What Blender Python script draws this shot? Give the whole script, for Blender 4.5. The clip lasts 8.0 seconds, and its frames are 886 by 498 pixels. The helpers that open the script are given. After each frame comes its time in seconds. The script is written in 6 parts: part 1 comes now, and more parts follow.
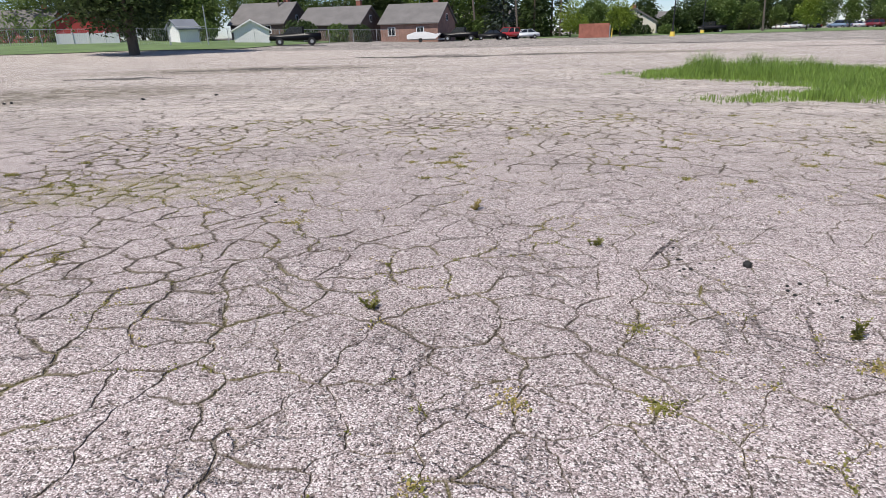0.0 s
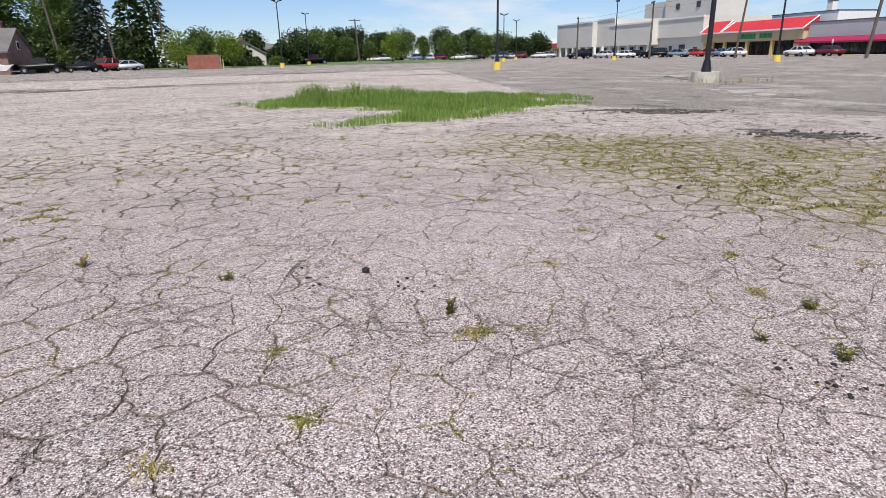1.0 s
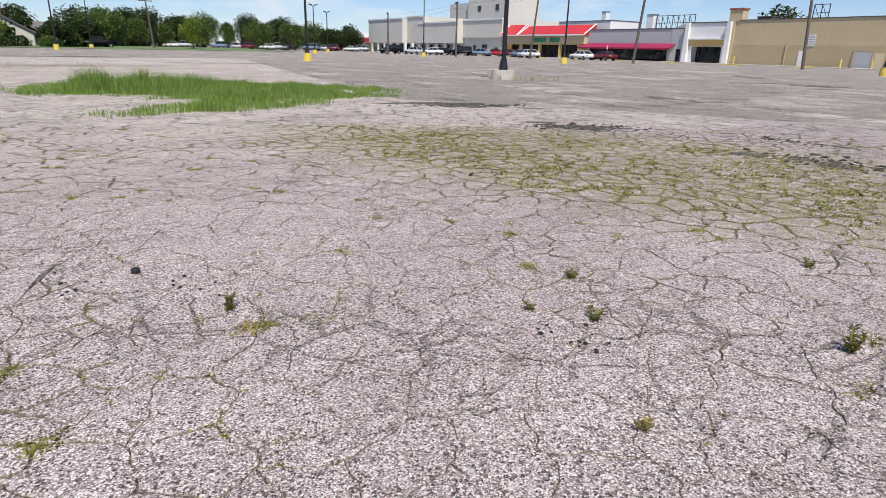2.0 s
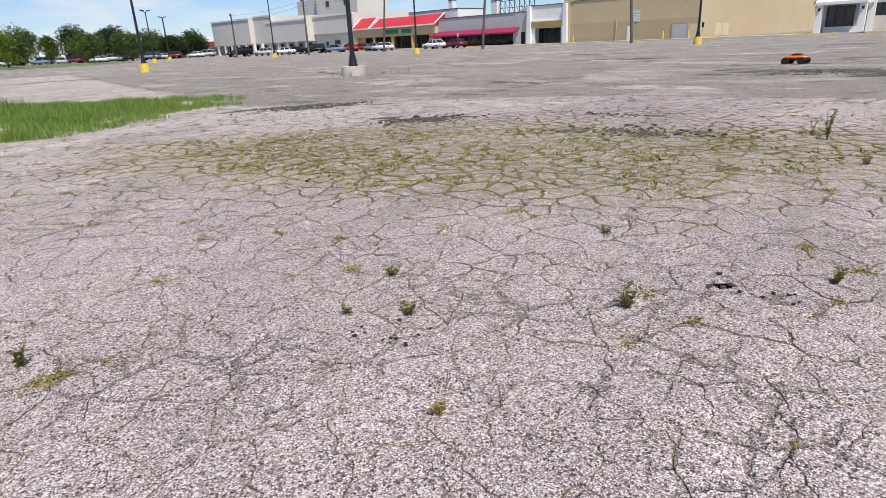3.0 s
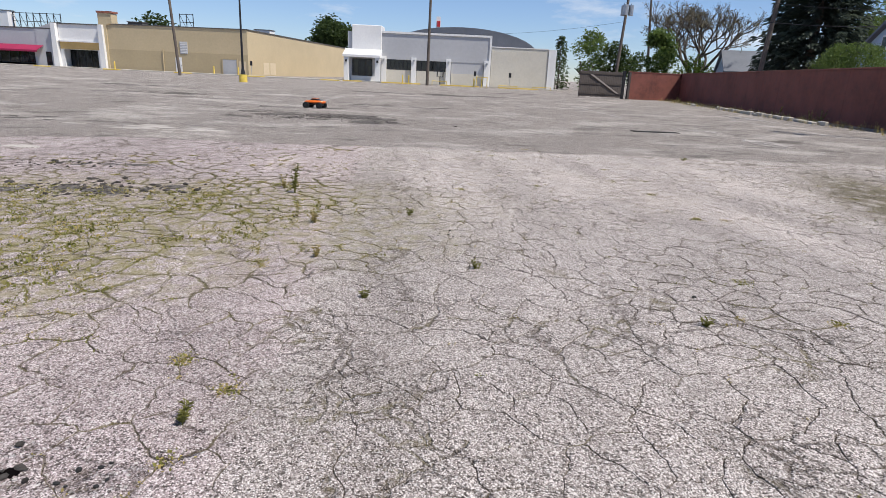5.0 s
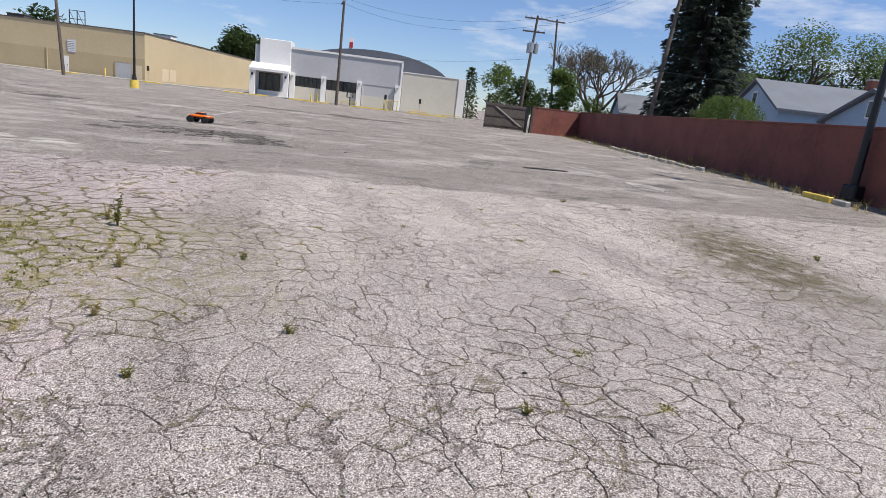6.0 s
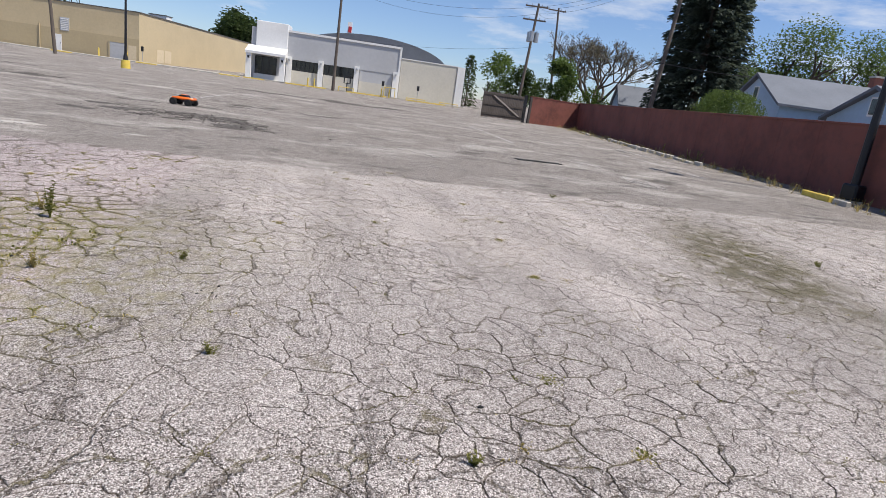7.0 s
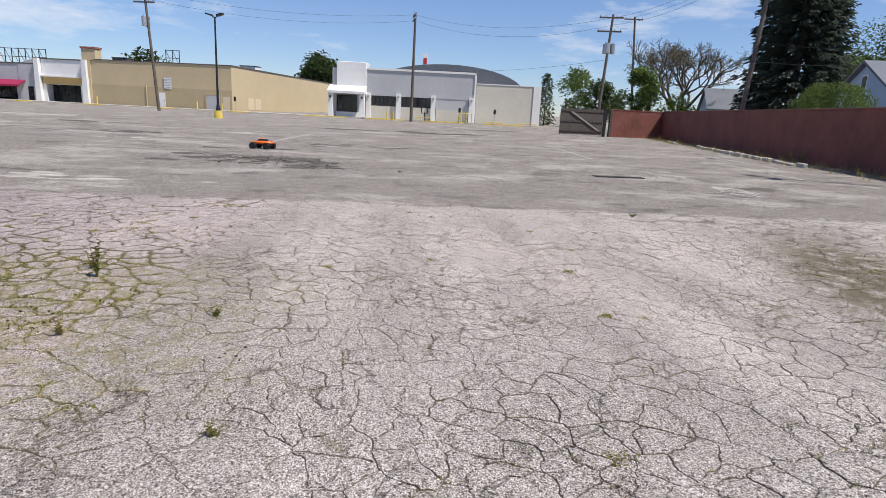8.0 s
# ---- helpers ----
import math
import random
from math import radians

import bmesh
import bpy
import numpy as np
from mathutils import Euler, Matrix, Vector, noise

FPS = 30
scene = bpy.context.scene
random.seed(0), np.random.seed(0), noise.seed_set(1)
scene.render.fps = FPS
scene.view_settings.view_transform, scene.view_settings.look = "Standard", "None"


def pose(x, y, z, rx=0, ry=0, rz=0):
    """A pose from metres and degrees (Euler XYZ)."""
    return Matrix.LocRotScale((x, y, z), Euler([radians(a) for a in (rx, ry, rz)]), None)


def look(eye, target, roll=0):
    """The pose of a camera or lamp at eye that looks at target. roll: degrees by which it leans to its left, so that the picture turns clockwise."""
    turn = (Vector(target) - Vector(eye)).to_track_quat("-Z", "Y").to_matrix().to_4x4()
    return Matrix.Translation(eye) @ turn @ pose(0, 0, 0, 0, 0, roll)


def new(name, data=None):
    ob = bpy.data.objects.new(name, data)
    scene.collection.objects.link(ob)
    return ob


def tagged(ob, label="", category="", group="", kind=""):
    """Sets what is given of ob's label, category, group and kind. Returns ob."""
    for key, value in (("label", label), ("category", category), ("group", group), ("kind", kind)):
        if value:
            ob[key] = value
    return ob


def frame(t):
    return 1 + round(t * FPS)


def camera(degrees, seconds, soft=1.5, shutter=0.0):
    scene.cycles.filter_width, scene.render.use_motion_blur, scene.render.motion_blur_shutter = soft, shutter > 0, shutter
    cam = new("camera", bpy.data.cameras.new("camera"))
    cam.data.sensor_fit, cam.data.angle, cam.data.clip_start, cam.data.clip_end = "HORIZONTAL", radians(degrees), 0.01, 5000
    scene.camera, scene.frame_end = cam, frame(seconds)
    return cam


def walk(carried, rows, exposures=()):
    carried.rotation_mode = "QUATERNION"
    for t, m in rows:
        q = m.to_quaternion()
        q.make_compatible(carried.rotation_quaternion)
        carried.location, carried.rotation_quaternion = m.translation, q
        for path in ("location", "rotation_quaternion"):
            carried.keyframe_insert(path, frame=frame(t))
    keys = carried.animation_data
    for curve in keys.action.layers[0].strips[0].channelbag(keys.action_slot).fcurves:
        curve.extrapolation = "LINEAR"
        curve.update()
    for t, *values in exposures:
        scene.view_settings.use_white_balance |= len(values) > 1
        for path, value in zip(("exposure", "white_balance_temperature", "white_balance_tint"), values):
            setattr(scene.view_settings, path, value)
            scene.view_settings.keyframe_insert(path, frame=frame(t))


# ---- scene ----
cam = camera(74.0, 8.0, soft=0.8)
PATH = [
    (0, (0.355, -0.254, 1.164), (0.005, 1.591, 0.475), -1.5),
    (0.5, (0.463, -0.271, 1.163), (0.822, 1.576, 0.483), -1.6),
    (1, (0.476, -0.32, 1.181), (1.25, 1.415, 0.556), -1.2),
    (1.5, (0.54, -0.358, 1.162), (1.588, 1.231, 0.55), 0.4),
    (2, (0.649, -0.399, 1.136), (1.916, 1.008, 0.493), 1.4),
    (2.2, (0.706, -0.424, 1.128), (2.048, 0.917, 0.495), 1.1),
    (3.3, (0.947, -0.783, 1.221), (2.549, 0.199, 0.537), -4.4),
    (3.5, (1.062, -0.815, 1.213), (2.731, 0.04, 0.519), -5.1),
    (4, (1.433, -0.924, 1.243), (3.253, -0.505, 0.527), -1.6),
    (4.5, (1.746, -1.184, 1.297), (3.646, -0.964, 0.711), 0.2),
    (5, (2.079, -1.483, 1.305), (3.991, -1.64, 0.739), 2.7),
    (5.2, (2.224, -1.61, 1.31), (4.115, -1.943, 0.749), 3.6),
    (6.3, (2.612, -2.252, 1.498), (4.503, -2.713, 1.038), 7.1),
    (6.5, (2.693, -2.334, 1.499), (4.584, -2.797, 1.041), 7.1),
    (7, (2.995, -2.464, 1.485), (4.872, -2.934, 0.98), 8.2),
    (7.5, (3.234, -2.586, 1.51), (5.144, -2.951, 1.044), 4.8),
    (8, (3.491, -2.837, 1.515), (5.43, -3.012, 1.058), 2.9),
]
walk(cam, [(t, look(eye, target, roll)) for t, eye, target, roll in PATH])

# ---- light ----
SUN_EL, SUN_TO = radians(60), Vector((-0.50, -0.87, 0))
world = bpy.data.worlds.new("sky")
scene.world = world
world.use_nodes = True
wt = world.node_tree
wt.nodes.clear()
w_out = wt.nodes.new("ShaderNodeOutputWorld")
w_bg = wt.nodes.new("ShaderNodeBackground")
w_sky = wt.nodes.new("ShaderNodeTexSky")
w_sky.sky_type, w_sky.sun_disc = "NISHITA", False
w_sky.sun_elevation, w_sky.sun_rotation = SUN_EL, math.atan2(SUN_TO.x, SUN_TO.y)
w_sky.air_density, w_sky.dust_density, w_sky.ozone_density = 0.8, 0.1, 3.0
w_bg.inputs["Strength"].default_value = 0.105
w_co = wt.nodes.new("ShaderNodeTexCoord")
w_map = wt.nodes.new("ShaderNodeMapping")
w_map.inputs["Scale"].default_value = (2.0, 2.0, 8.0)
w_map.inputs["Location"].default_value = (0.7, 1.3, 0.2)
w_n = wt.nodes.new("ShaderNodeTexNoise")
w_n.inputs["Scale"].default_value, w_n.inputs["Detail"].default_value, w_n.inputs["Roughness"].default_value = 1.6, 8, 0.62
w_r = wt.nodes.new("ShaderNodeValToRGB")
w_r.color_ramp.elements[0].position, w_r.color_ramp.elements[1].position = 0.52, 0.70
w_r.color_ramp.elements[1].color = (0.85, 0.85, 0.85, 1)
w_tint = wt.nodes.new("ShaderNodeMix")
w_tint.data_type, w_tint.blend_type = "RGBA", "MULTIPLY"
w_tint.inputs["Factor"].default_value = 1.0
w_tint.inputs["B"].default_value = (0.88, 0.915, 1.04, 1)
w_mix = wt.nodes.new("ShaderNodeMix")
w_mix.data_type = "RGBA"
w_mix.inputs["B"].default_value = (6.6, 6.9, 7.4, 1)
w_sep = wt.nodes.new("ShaderNodeSeparateXYZ")
w_low = wt.nodes.new("ShaderNodeMapRange")
for k, v in (("From Min", 0.0), ("From Max", 0.35), ("To Min", 0.86), ("To Max", 1.15)):
    w_low.inputs[k].default_value = v
w_haze = wt.nodes.new("ShaderNodeVectorMath")
w_haze.operation = "SCALE"
for a, b in ((w_co.outputs["Generated"], w_map.inputs["Vector"]), (w_co.outputs["Generated"], w_sep.inputs[0]), (w_sep.outputs[2], w_low.inputs["Value"]), (w_low.outputs[0], w_haze.inputs["Scale"]), (w_map.outputs[0], w_n.inputs["Vector"]), (w_n.outputs["Fac"], w_r.inputs["Fac"]),
             (w_r.outputs["Color"], w_mix.inputs["Factor"]), (w_sky.outputs[0], w_tint.inputs["A"]), (w_tint.outputs["Result"], w_haze.inputs[0]), (w_haze.outputs[0], w_mix.inputs["A"]), (w_mix.outputs["Result"], w_bg.inputs["Color"]), (w_bg.outputs[0], w_out.inputs["Surface"])):
    wt.links.new(a, b)
sun = new("sun", bpy.data.lights.new("sun", "SUN"))
sun.data.energy, sun.data.angle, sun.data.color = 4.9, radians(0.53), (1.0, 0.94, 0.86)
sun.matrix_world = look((0, 0, 60), Vector((0, 0, 60)) - Vector((SUN_TO.x * math.cos(SUN_EL), SUN_TO.y * math.cos(SUN_EL), math.sin(SUN_EL))))
scene.view_settings.exposure = 0.24


# ---- materials ----
class Nodes:
    """A short way to write node trees."""

    def __init__(self, name):
        self.m = bpy.data.materials.new(name)
        self.m.use_nodes = True
        self.t = self.m.node_tree
        self.t.nodes.clear()
        self.out = self.t.nodes.new("ShaderNodeOutputMaterial")
        self.b = self.t.nodes.new("ShaderNodeBsdfPrincipled")
        self.t.links.new(self.b.outputs[0], self.out.inputs[0])
        self.geo = self.t.nodes.new("ShaderNodeNewGeometry")
        self.pos = self.geo.outputs["Position"]

    def put(self, v, socket):
        if isinstance(v, bpy.types.NodeSocket):
            self.t.links.new(v, socket)
        elif isinstance(v, (tuple, list)) and len(v) == 3 and socket.type == "RGBA":
            socket.default_value = (*v, 1)
        else:
            socket.default_value = v

    def math(self, op, a, b=0.0, c=0.0, clamp=False):
        n = self.t.nodes.new("ShaderNodeMath")
        n.operation, n.use_clamp = op, clamp
        for v, i in ((a, 0), (b, 1), (c, 2)):
            self.put(v, n.inputs[i])
        return n.outputs[0]

    def noise(self, scale, detail=3.0, rough=0.55, vec=None, colour=False):
        n = self.t.nodes.new("ShaderNodeTexNoise")
        n.inputs["Scale"].default_value, n.inputs["Detail"].default_value, n.inputs["Roughness"].default_value = scale, detail, rough
        self.put(vec or self.pos, n.inputs["Vector"])
        return n.outputs["Color" if colour else "Fac"]

    def voronoi(self, scale, feature="F1", vec=None, out="Distance", dims="3D"):
        n = self.t.nodes.new("ShaderNodeTexVoronoi")
        n.voronoi_dimensions, n.feature = dims, feature
        n.inputs["Scale"].default_value = scale
        self.put(vec or self.pos, n.inputs["Vector"])
        return n.outputs[out]

    def ramp(self, v, lo, hi, a=0.0, b=1.0):
        n = self.t.nodes.new("ShaderNodeMapRange")
        n.interpolation_type = "SMOOTHSTEP"
        for k, x in (("Value", v), ("From Min", lo), ("From Max", hi), ("To Min", a), ("To Max", b)):
            self.put(x, n.inputs[k])
        return n.outputs[0]

    def mix(self, f, a, b, kind="MIX"):
        n = self.t.nodes.new("ShaderNodeMix")
        n.data_type, n.blend_type = "RGBA", kind
        self.put(f, n.inputs["Factor"])
        self.put(a, n.inputs["A"])
        self.put(b, n.inputs["B"])
        return n.outputs["Result"]

    def xyz(self):
        n = self.t.nodes.new("ShaderNodeSeparateXYZ")
        self.put(self.pos, n.inputs[0])
        return n.outputs

    def vec(self, op, a, b):
        n = self.t.nodes.new("ShaderNodeVectorMath")
        n.operation = op
        self.put(a, n.inputs[0])
        self.put(b, n.inputs["Scale"] if op == "SCALE" else n.inputs[1])
        return n.outputs[0]

    def bump(self, h, strength, dist):
        n = self.t.nodes.new("ShaderNodeBump")
        n.inputs["Strength"].default_value, n.inputs["Distance"].default_value = strength, dist
        self.put(h, n.inputs["Height"])
        self.t.links.new(n.outputs[0], self.b.inputs["Normal"])

    def set(self, **k):
        for key, v in k.items():
            self.put(v, self.b.inputs[{"colour": "Base Color", "rough": "Roughness", "metal": "Metallic", "alpha": "Alpha", "spec": "Specular IOR Level", "through": "Transmission Weight"}[key]])
        return self.m


def surface(name, colour, rough=0.7, vary=0.25, grain=8.0, coarse=0.6, bump=0.3, depth=0.01, metal=0.0, island=0.0, spec=0.4):
    """Painted, mineral or wooden surface: colour varied at two scales, light relief."""
    n = Nodes(name)
    f = n.math("ADD", n.math("MULTIPLY", n.noise(grain, 5, 0.65), 0.5), n.math("MULTIPLY", n.noise(coarse, 4), 0.5))
    if island:
        f = n.math("ADD", f, n.math("MULTIPLY", n.math("SUBTRACT", n.geo.outputs["Random Per Island"], 0.5), island))
    lo = tuple(c * (1 - vary) for c in colour)
    hi = tuple(min(1, c * (1 + vary)) for c in colour)
    c = n.mix(n.ramp(f, 0.3, 0.7), lo, hi)
    if bump:
        n.bump(n.noise(grain * 2.5, 5, 0.7), bump, depth)
    return n.set(colour=c, rough=n.ramp(n.noise(grain, 3), 0.2, 0.8, max(0.02, rough - 0.1), min(1, rough + 0.1)), metal=metal, spec=spec)


def leaf_material(name, colour, vary=0.5, rough=0.55):
    n = Nodes(name)
    r = n.geo.outputs["Random Per Island"]
    f = n.math("ADD", n.math("MULTIPLY", r, 0.6), n.math("MULTIPLY", n.noise(0.7, 2), 0.4))
    lo = tuple(c * (1 - vary) for c in colour)
    hi = tuple(c * (1 + vary) for c in colour)
    hi = (hi[0] * 1.1, hi[1], hi[2] * 0.8)
    c = n.mix(f, lo, hi)
    t = n.t.nodes.new("ShaderNodeBsdfTranslucent")
    n.put(c, t.inputs["Color"])
    mx = n.t.nodes.new("ShaderNodeMixShader")
    mx.inputs[0].default_value = 0.4
    n.set(colour=c, rough=rough, spec=0.3)
    n.t.links.new(n.b.outputs[0], mx.inputs[1])
    n.t.links.new(t.outputs[0], mx.inputs[2])
    n.t.links.new(mx.outputs[0], n.out.inputs[0])
    return n.m


def blob(n, wob, cx, cy, ang, a, b, edge=0.35):
    """1 inside a turned ellipse with a ragged rim, 0 outside."""
    x, y, z = n.xyz()
    dx, dy = n.math("SUBTRACT", x, cx), n.math("SUBTRACT", y, cy)
    c, s = math.cos(radians(ang)), math.sin(radians(ang))
    p = n.math("DIVIDE", n.math("ADD", n.math("MULTIPLY", dx, c), n.math("MULTIPLY", dy, s)), a)
    q = n.math("DIVIDE", n.math("SUBTRACT", n.math("MULTIPLY", dy, c), n.math("MULTIPLY", dx, s)), b)
    r = n.math("SQRT", n.math("ADD", n.math("MULTIPLY", p, p), n.math("MULTIPLY", q, q)))
    return n.ramp(n.math("ADD", r, n.math("MULTIPLY", wob, 0.28)), 1.0 + edge, 1.0 - edge)


def moss_mask(n, wob):
    """The mossy hollow and a smaller mossy place west of it."""
    return n.math("MAXIMUM", blob(n, wob, 6.5, 2.9, 107, 4.7, 2.2), n.math("MULTIPLY", blob(n, wob, -2.8, 4.1, 25, 1.5, 0.5), 0.7))


def crack_soil_material():
    """Crumbs, dirt and low moss that fill the cracks nearly to the top."""
    n = Nodes("crack_soil")
    wob = n.math("ADD", n.math("MULTIPLY", n.math("SUBTRACT", n.noise(0.55, 4, 0.6), 0.5), 2.4), n.math("MULTIPLY", n.math("SUBTRACT", n.noise(2.6, 4, 0.65), 0.5), 0.9))
    moss = moss_mask(n, wob)
    sep = n.t.nodes.new("ShaderNodeSeparateColor")
    n.put(n.voronoi(120, out="Color"), sep.inputs[0])
    dirt = n.mix(n.ramp(sep.outputs[0], 0.35, 0.95), (0.045, 0.037, 0.030), (0.22, 0.19, 0.17))
    x, y, z = n.xyz()
    pink = n.ramp(y, -1.1, -0.7)
    grown = n.math("MAXIMUM", n.math("MULTIPLY", pink, n.ramp(n.noise(1.3, 4, 0.7), 0.50, 0.62, 0.0, 0.65)), n.math("MULTIPLY", moss, n.ramp(n.noise(3.0, 4, 0.7), 0.34, 0.5)))
    green = n.mix(n.noise(40, 3, 0.8), (0.10, 0.088, 0.030), (0.26, 0.235, 0.085))
    n.bump(sep.outputs[1], 1.0, 0.01)
    return n.set(colour=n.mix(grown, dirt, green), rough=0.95, spec=0.1)


def asphalt_material():
    """Old weathered asphalt with bared pebbles: a pinkish part, a greyer part, a darker drive lane, moss in one hollow."""
    n = Nodes("weathered_asphalt")
    x, y, z = n.xyz()
    wob = n.math("SUBTRACT", n.noise(0.55, 4, 0.6), 0.5)
    fine = n.math("SUBTRACT", n.noise(2.6, 4, 0.65), 0.5)
    wob2 = n.math("ADD", n.math("MULTIPLY", wob, 2.4), n.math("MULTIPLY", fine, 0.9))
    # drive lane
    lane = n.math("MAXIMUM", n.math("SUBTRACT", x, 13.0), n.math("MULTIPLY", n.math("ADD", n.math("MULTIPLY", x, 0.6), n.math("SUBTRACT", y, 52.0)), 0.6))
    lane = n.math("MAXIMUM", lane, n.math("SUBTRACT", n.math("ADD", x, n.math("MULTIPLY", y, 0.55)), 15.4))
    lane = n.math("MINIMUM", lane, n.math("SUBTRACT", x, n.math("ADD", 9.5, n.math("MULTIPLY", n.math("MAXIMUM", n.math("SUBTRACT", y, 12.0), 0.0), 0.35))))
    lane = n.math("MAXIMUM", lane, n.math("MULTIPLY", n.math("SUBTRACT", y, 50.0), 0.3))
    edge = n.math("ADD", lane, n.math("MULTIPLY", wob2, 0.34))
    lane = n.ramp(edge, -0.10, 0.10)
    grey = n.ramp(n.math("ADD", n.math("SUBTRACT", -0.9, y), n.math("MULTIPLY", fine, 0.5)), -0.12, 0.16)
    # pebbles
    warp = n.vec("ADD", n.pos, n.vec("SCALE", n.noise(60, 2, 0.5, colour=True), 0.006))
    cell = n.voronoi(138, vec=warp, out="Color", dims="2D")
    dist = n.voronoi(138, vec=warp, dims="2D")
    sep = n.t.nodes.new("ShaderNodeSeparateColor")
    n.put(cell, sep.inputs[0])
    rnd, rnd2 = sep.outputs[0], sep.outputs[1]
    cell2 = n.voronoi(270, vec=warp, out="Color", dims="2D")
    sep2 = n.t.nodes.new("ShaderNodeSeparateColor")
    n.put(cell2, sep2.inputs[0])
    peb = n.math("ADD", n.math("MULTIPLY", n.math("POWER", rnd, 1.3), 0.75), n.math("MULTIPLY", sep2.outputs[0], 0.25))
    big = n.t.nodes.new("ShaderNodeSeparateColor")
    n.put(n.voronoi(26, vec=warp, out="Color", dims="2D"), big.inputs[0])
    peb = n.math("ADD", peb, n.math("MULTIPLY", n.math("SUBTRACT", big.outputs[0], 0.5), 0.13))
    binder = n.mix(grey, (0.315, 0.252, 0.246), (0.285, 0.252, 0.230))
    stone = n.mix(n.math("MULTIPLY", rnd2, 0.8), n.mix(grey, (0.60, 0.51, 0.505), (0.59, 0.53, 0.50)), n.mix(grey, (0.82, 0.75, 0.745), (0.80, 0.755, 0.72)))
    col = n.mix(n.ramp(peb, -0.02, 0.86), binder, stone)
    # grain shadow between the pebbles, put into the colour
    col = n.mix(n.ramp(dist, 0.40, 0.72, 0.0, 0.55), col, (0.12, 0.100, 0.086))
    # the lane keeps more of its binder
    lanecol = n.mix(n.ramp(peb, 0.1, 0.8), (0.145, 0.130, 0.118), (0.40, 0.368, 0.338))
    lm = n.t.nodes.new("ShaderNodeMapping")
    lm.inputs["Scale"].default_value = (1.25, 0.7, 1)
    n.put(n.pos, lm.inputs["Vector"])
    lanecol = n.mix(n.ramp(n.noise(0.4, 6, 0.65, vec=lm.outputs[0]), 0.52, 0.61, 0.0, 0.68), lanecol, (0.46, 0.43, 0.395))
    lanecol = n.mix(n.ramp(n.noise(0.9, 6, 0.7, vec=lm.outputs[0]), 0.55, 0.63, 0.0, 0.72), lanecol, (0.085, 0.078, 0.072))
    lanecol = n.mix(n.ramp(n.noise(13, 5, 0.85), 0.38, 0.62), n.mix(1.0, lanecol, (0.74, 0.73, 0.73), "MULTIPLY"), n.mix(1.0, lanecol, (1.3, 1.3, 1.29), "MULTIPLY"))
    lanecol = n.mix(n.ramp(n.noise(48, 3, 0.75), 0.36, 0.64), n.mix(1.0, lanecol, (0.66, 0.65, 0.64), "MULTIPLY"), n.mix(1.0, lanecol, (1.34, 1.33, 1.32), "MULTIPLY"))
    grit = n.ramp(n.noise(9, 6, 0.85), 0.36, 0.62)
    col = n.mix(n.ramp(grit, 0.0, 1.0, 0.45, 0.0), col, n.mix(1.0, col, (0.72, 0.71, 0.70), "MULTIPLY"))
    # the stretch before the lane is worn paler, in patches
    pale = n.math("MULTIPLY", n.math("MULTIPLY", n.ramp(x, 6.4, 9.2), n.ramp(y, 1.4, -0.4)), n.ramp(n.noise(0.55, 5, 0.65), 0.34, 0.56, 0.25, 1.0))
    col = n.mix(pale, col, n.mix(1.0, n.mix(0.12, col, (0.52, 0.48, 0.44)), (1.22, 1.21, 1.19), "MULTIPLY"))
    north = n.math("MULTIPLY", n.ramp(y, 2.5, 10.0), n.ramp(n.noise(0.4, 5, 0.65), 0.3, 0.6, 0.45, 1.0))
    col = n.mix(north, col, n.mix(1.0, n.mix(0.25, col, (0.54, 0.49, 0.425)), (1.21, 1.235, 1.17), "MULTIPLY"))
    col = n.mix(lane, col, lanecol)
    joint = n.math("MULTIPLY", n.ramp(n.math("ABSOLUTE", n.math("ADD", edge, 0.04)), 0.02, 0.10, 1.0, 0.0), n.ramp(n.noise(1.4, 4, 0.7), 0.42, 0.60, 0.0, 0.75))
    col = n.mix(joint, col, (0.10, 0.088, 0.075))
    # dark specks painted as the shade in pits, and white chips, over all of it
    pit_shade = n.math("MULTIPLY", n.ramp(sep2.outputs[1], 0.10, 0.24, 1.0, 0.0), n.ramp(lane, 0.0, 1.0, 0.9, 0.55))
    col = n.mix(pit_shade, col, (0.080, 0.064, 0.058))
    pit_shade2 = n.ramp(sep.outputs[2], 0.03, 0.10, 0.9, 0.0)
    col = n.mix(pit_shade2, col, (0.065, 0.054, 0.049))
    chip = n.math("MULTIPLY", n.ramp(sep.outputs[2], 0.82, 0.90), n.ramp(dist, 0.30, 0.42, 1.0, 0.0))
    col = n.mix(n.math("MULTIPLY", chip, n.ramp(lane, 0.0, 1.0, 0.85, 0.45)), col, (0.78, 0.75, 0.725))
    # lost stones, their hollows shaded in the colour, and larger bared ones, thicker in some places than in others
    lost = n.t.nodes.new("ShaderNodeSeparateColor")
    n.put(n.voronoi(50, vec=warp, out="Color", dims="2D"), lost.inputs[0])
    lost_d = n.voronoi(50, vec=warp, dims="2D")
    dense = n.math("ADD", n.ramp(n.noise(0.9, 4, 0.65), 0.36, 0.62, 0.06, 0.25), n.math("MULTIPLY", grey, 0.06))
    lost_m = n.math("MULTIPLY", n.math("LESS_THAN", lost.outputs[0], dense), n.ramp(n.math("ADD", lost_d, n.math("MULTIPLY", lost.outputs[2], 0.25)), 0.34, 0.50, 1.0, 0.0))
    col = n.mix(n.math("MULTIPLY", lost_m, n.ramp(lane, 0.0, 1.0, 0.66, 0.6)), col, (0.075, 0.063, 0.055))
    bared = n.math("MULTIPLY", n.ramp(lost.outputs[1], 0.86, 0.92), n.ramp(n.math("ADD", lost_d, n.math("MULTIPLY", lost.outputs[2], 0.2)), 0.34, 0.46, 1.0, 0.0))
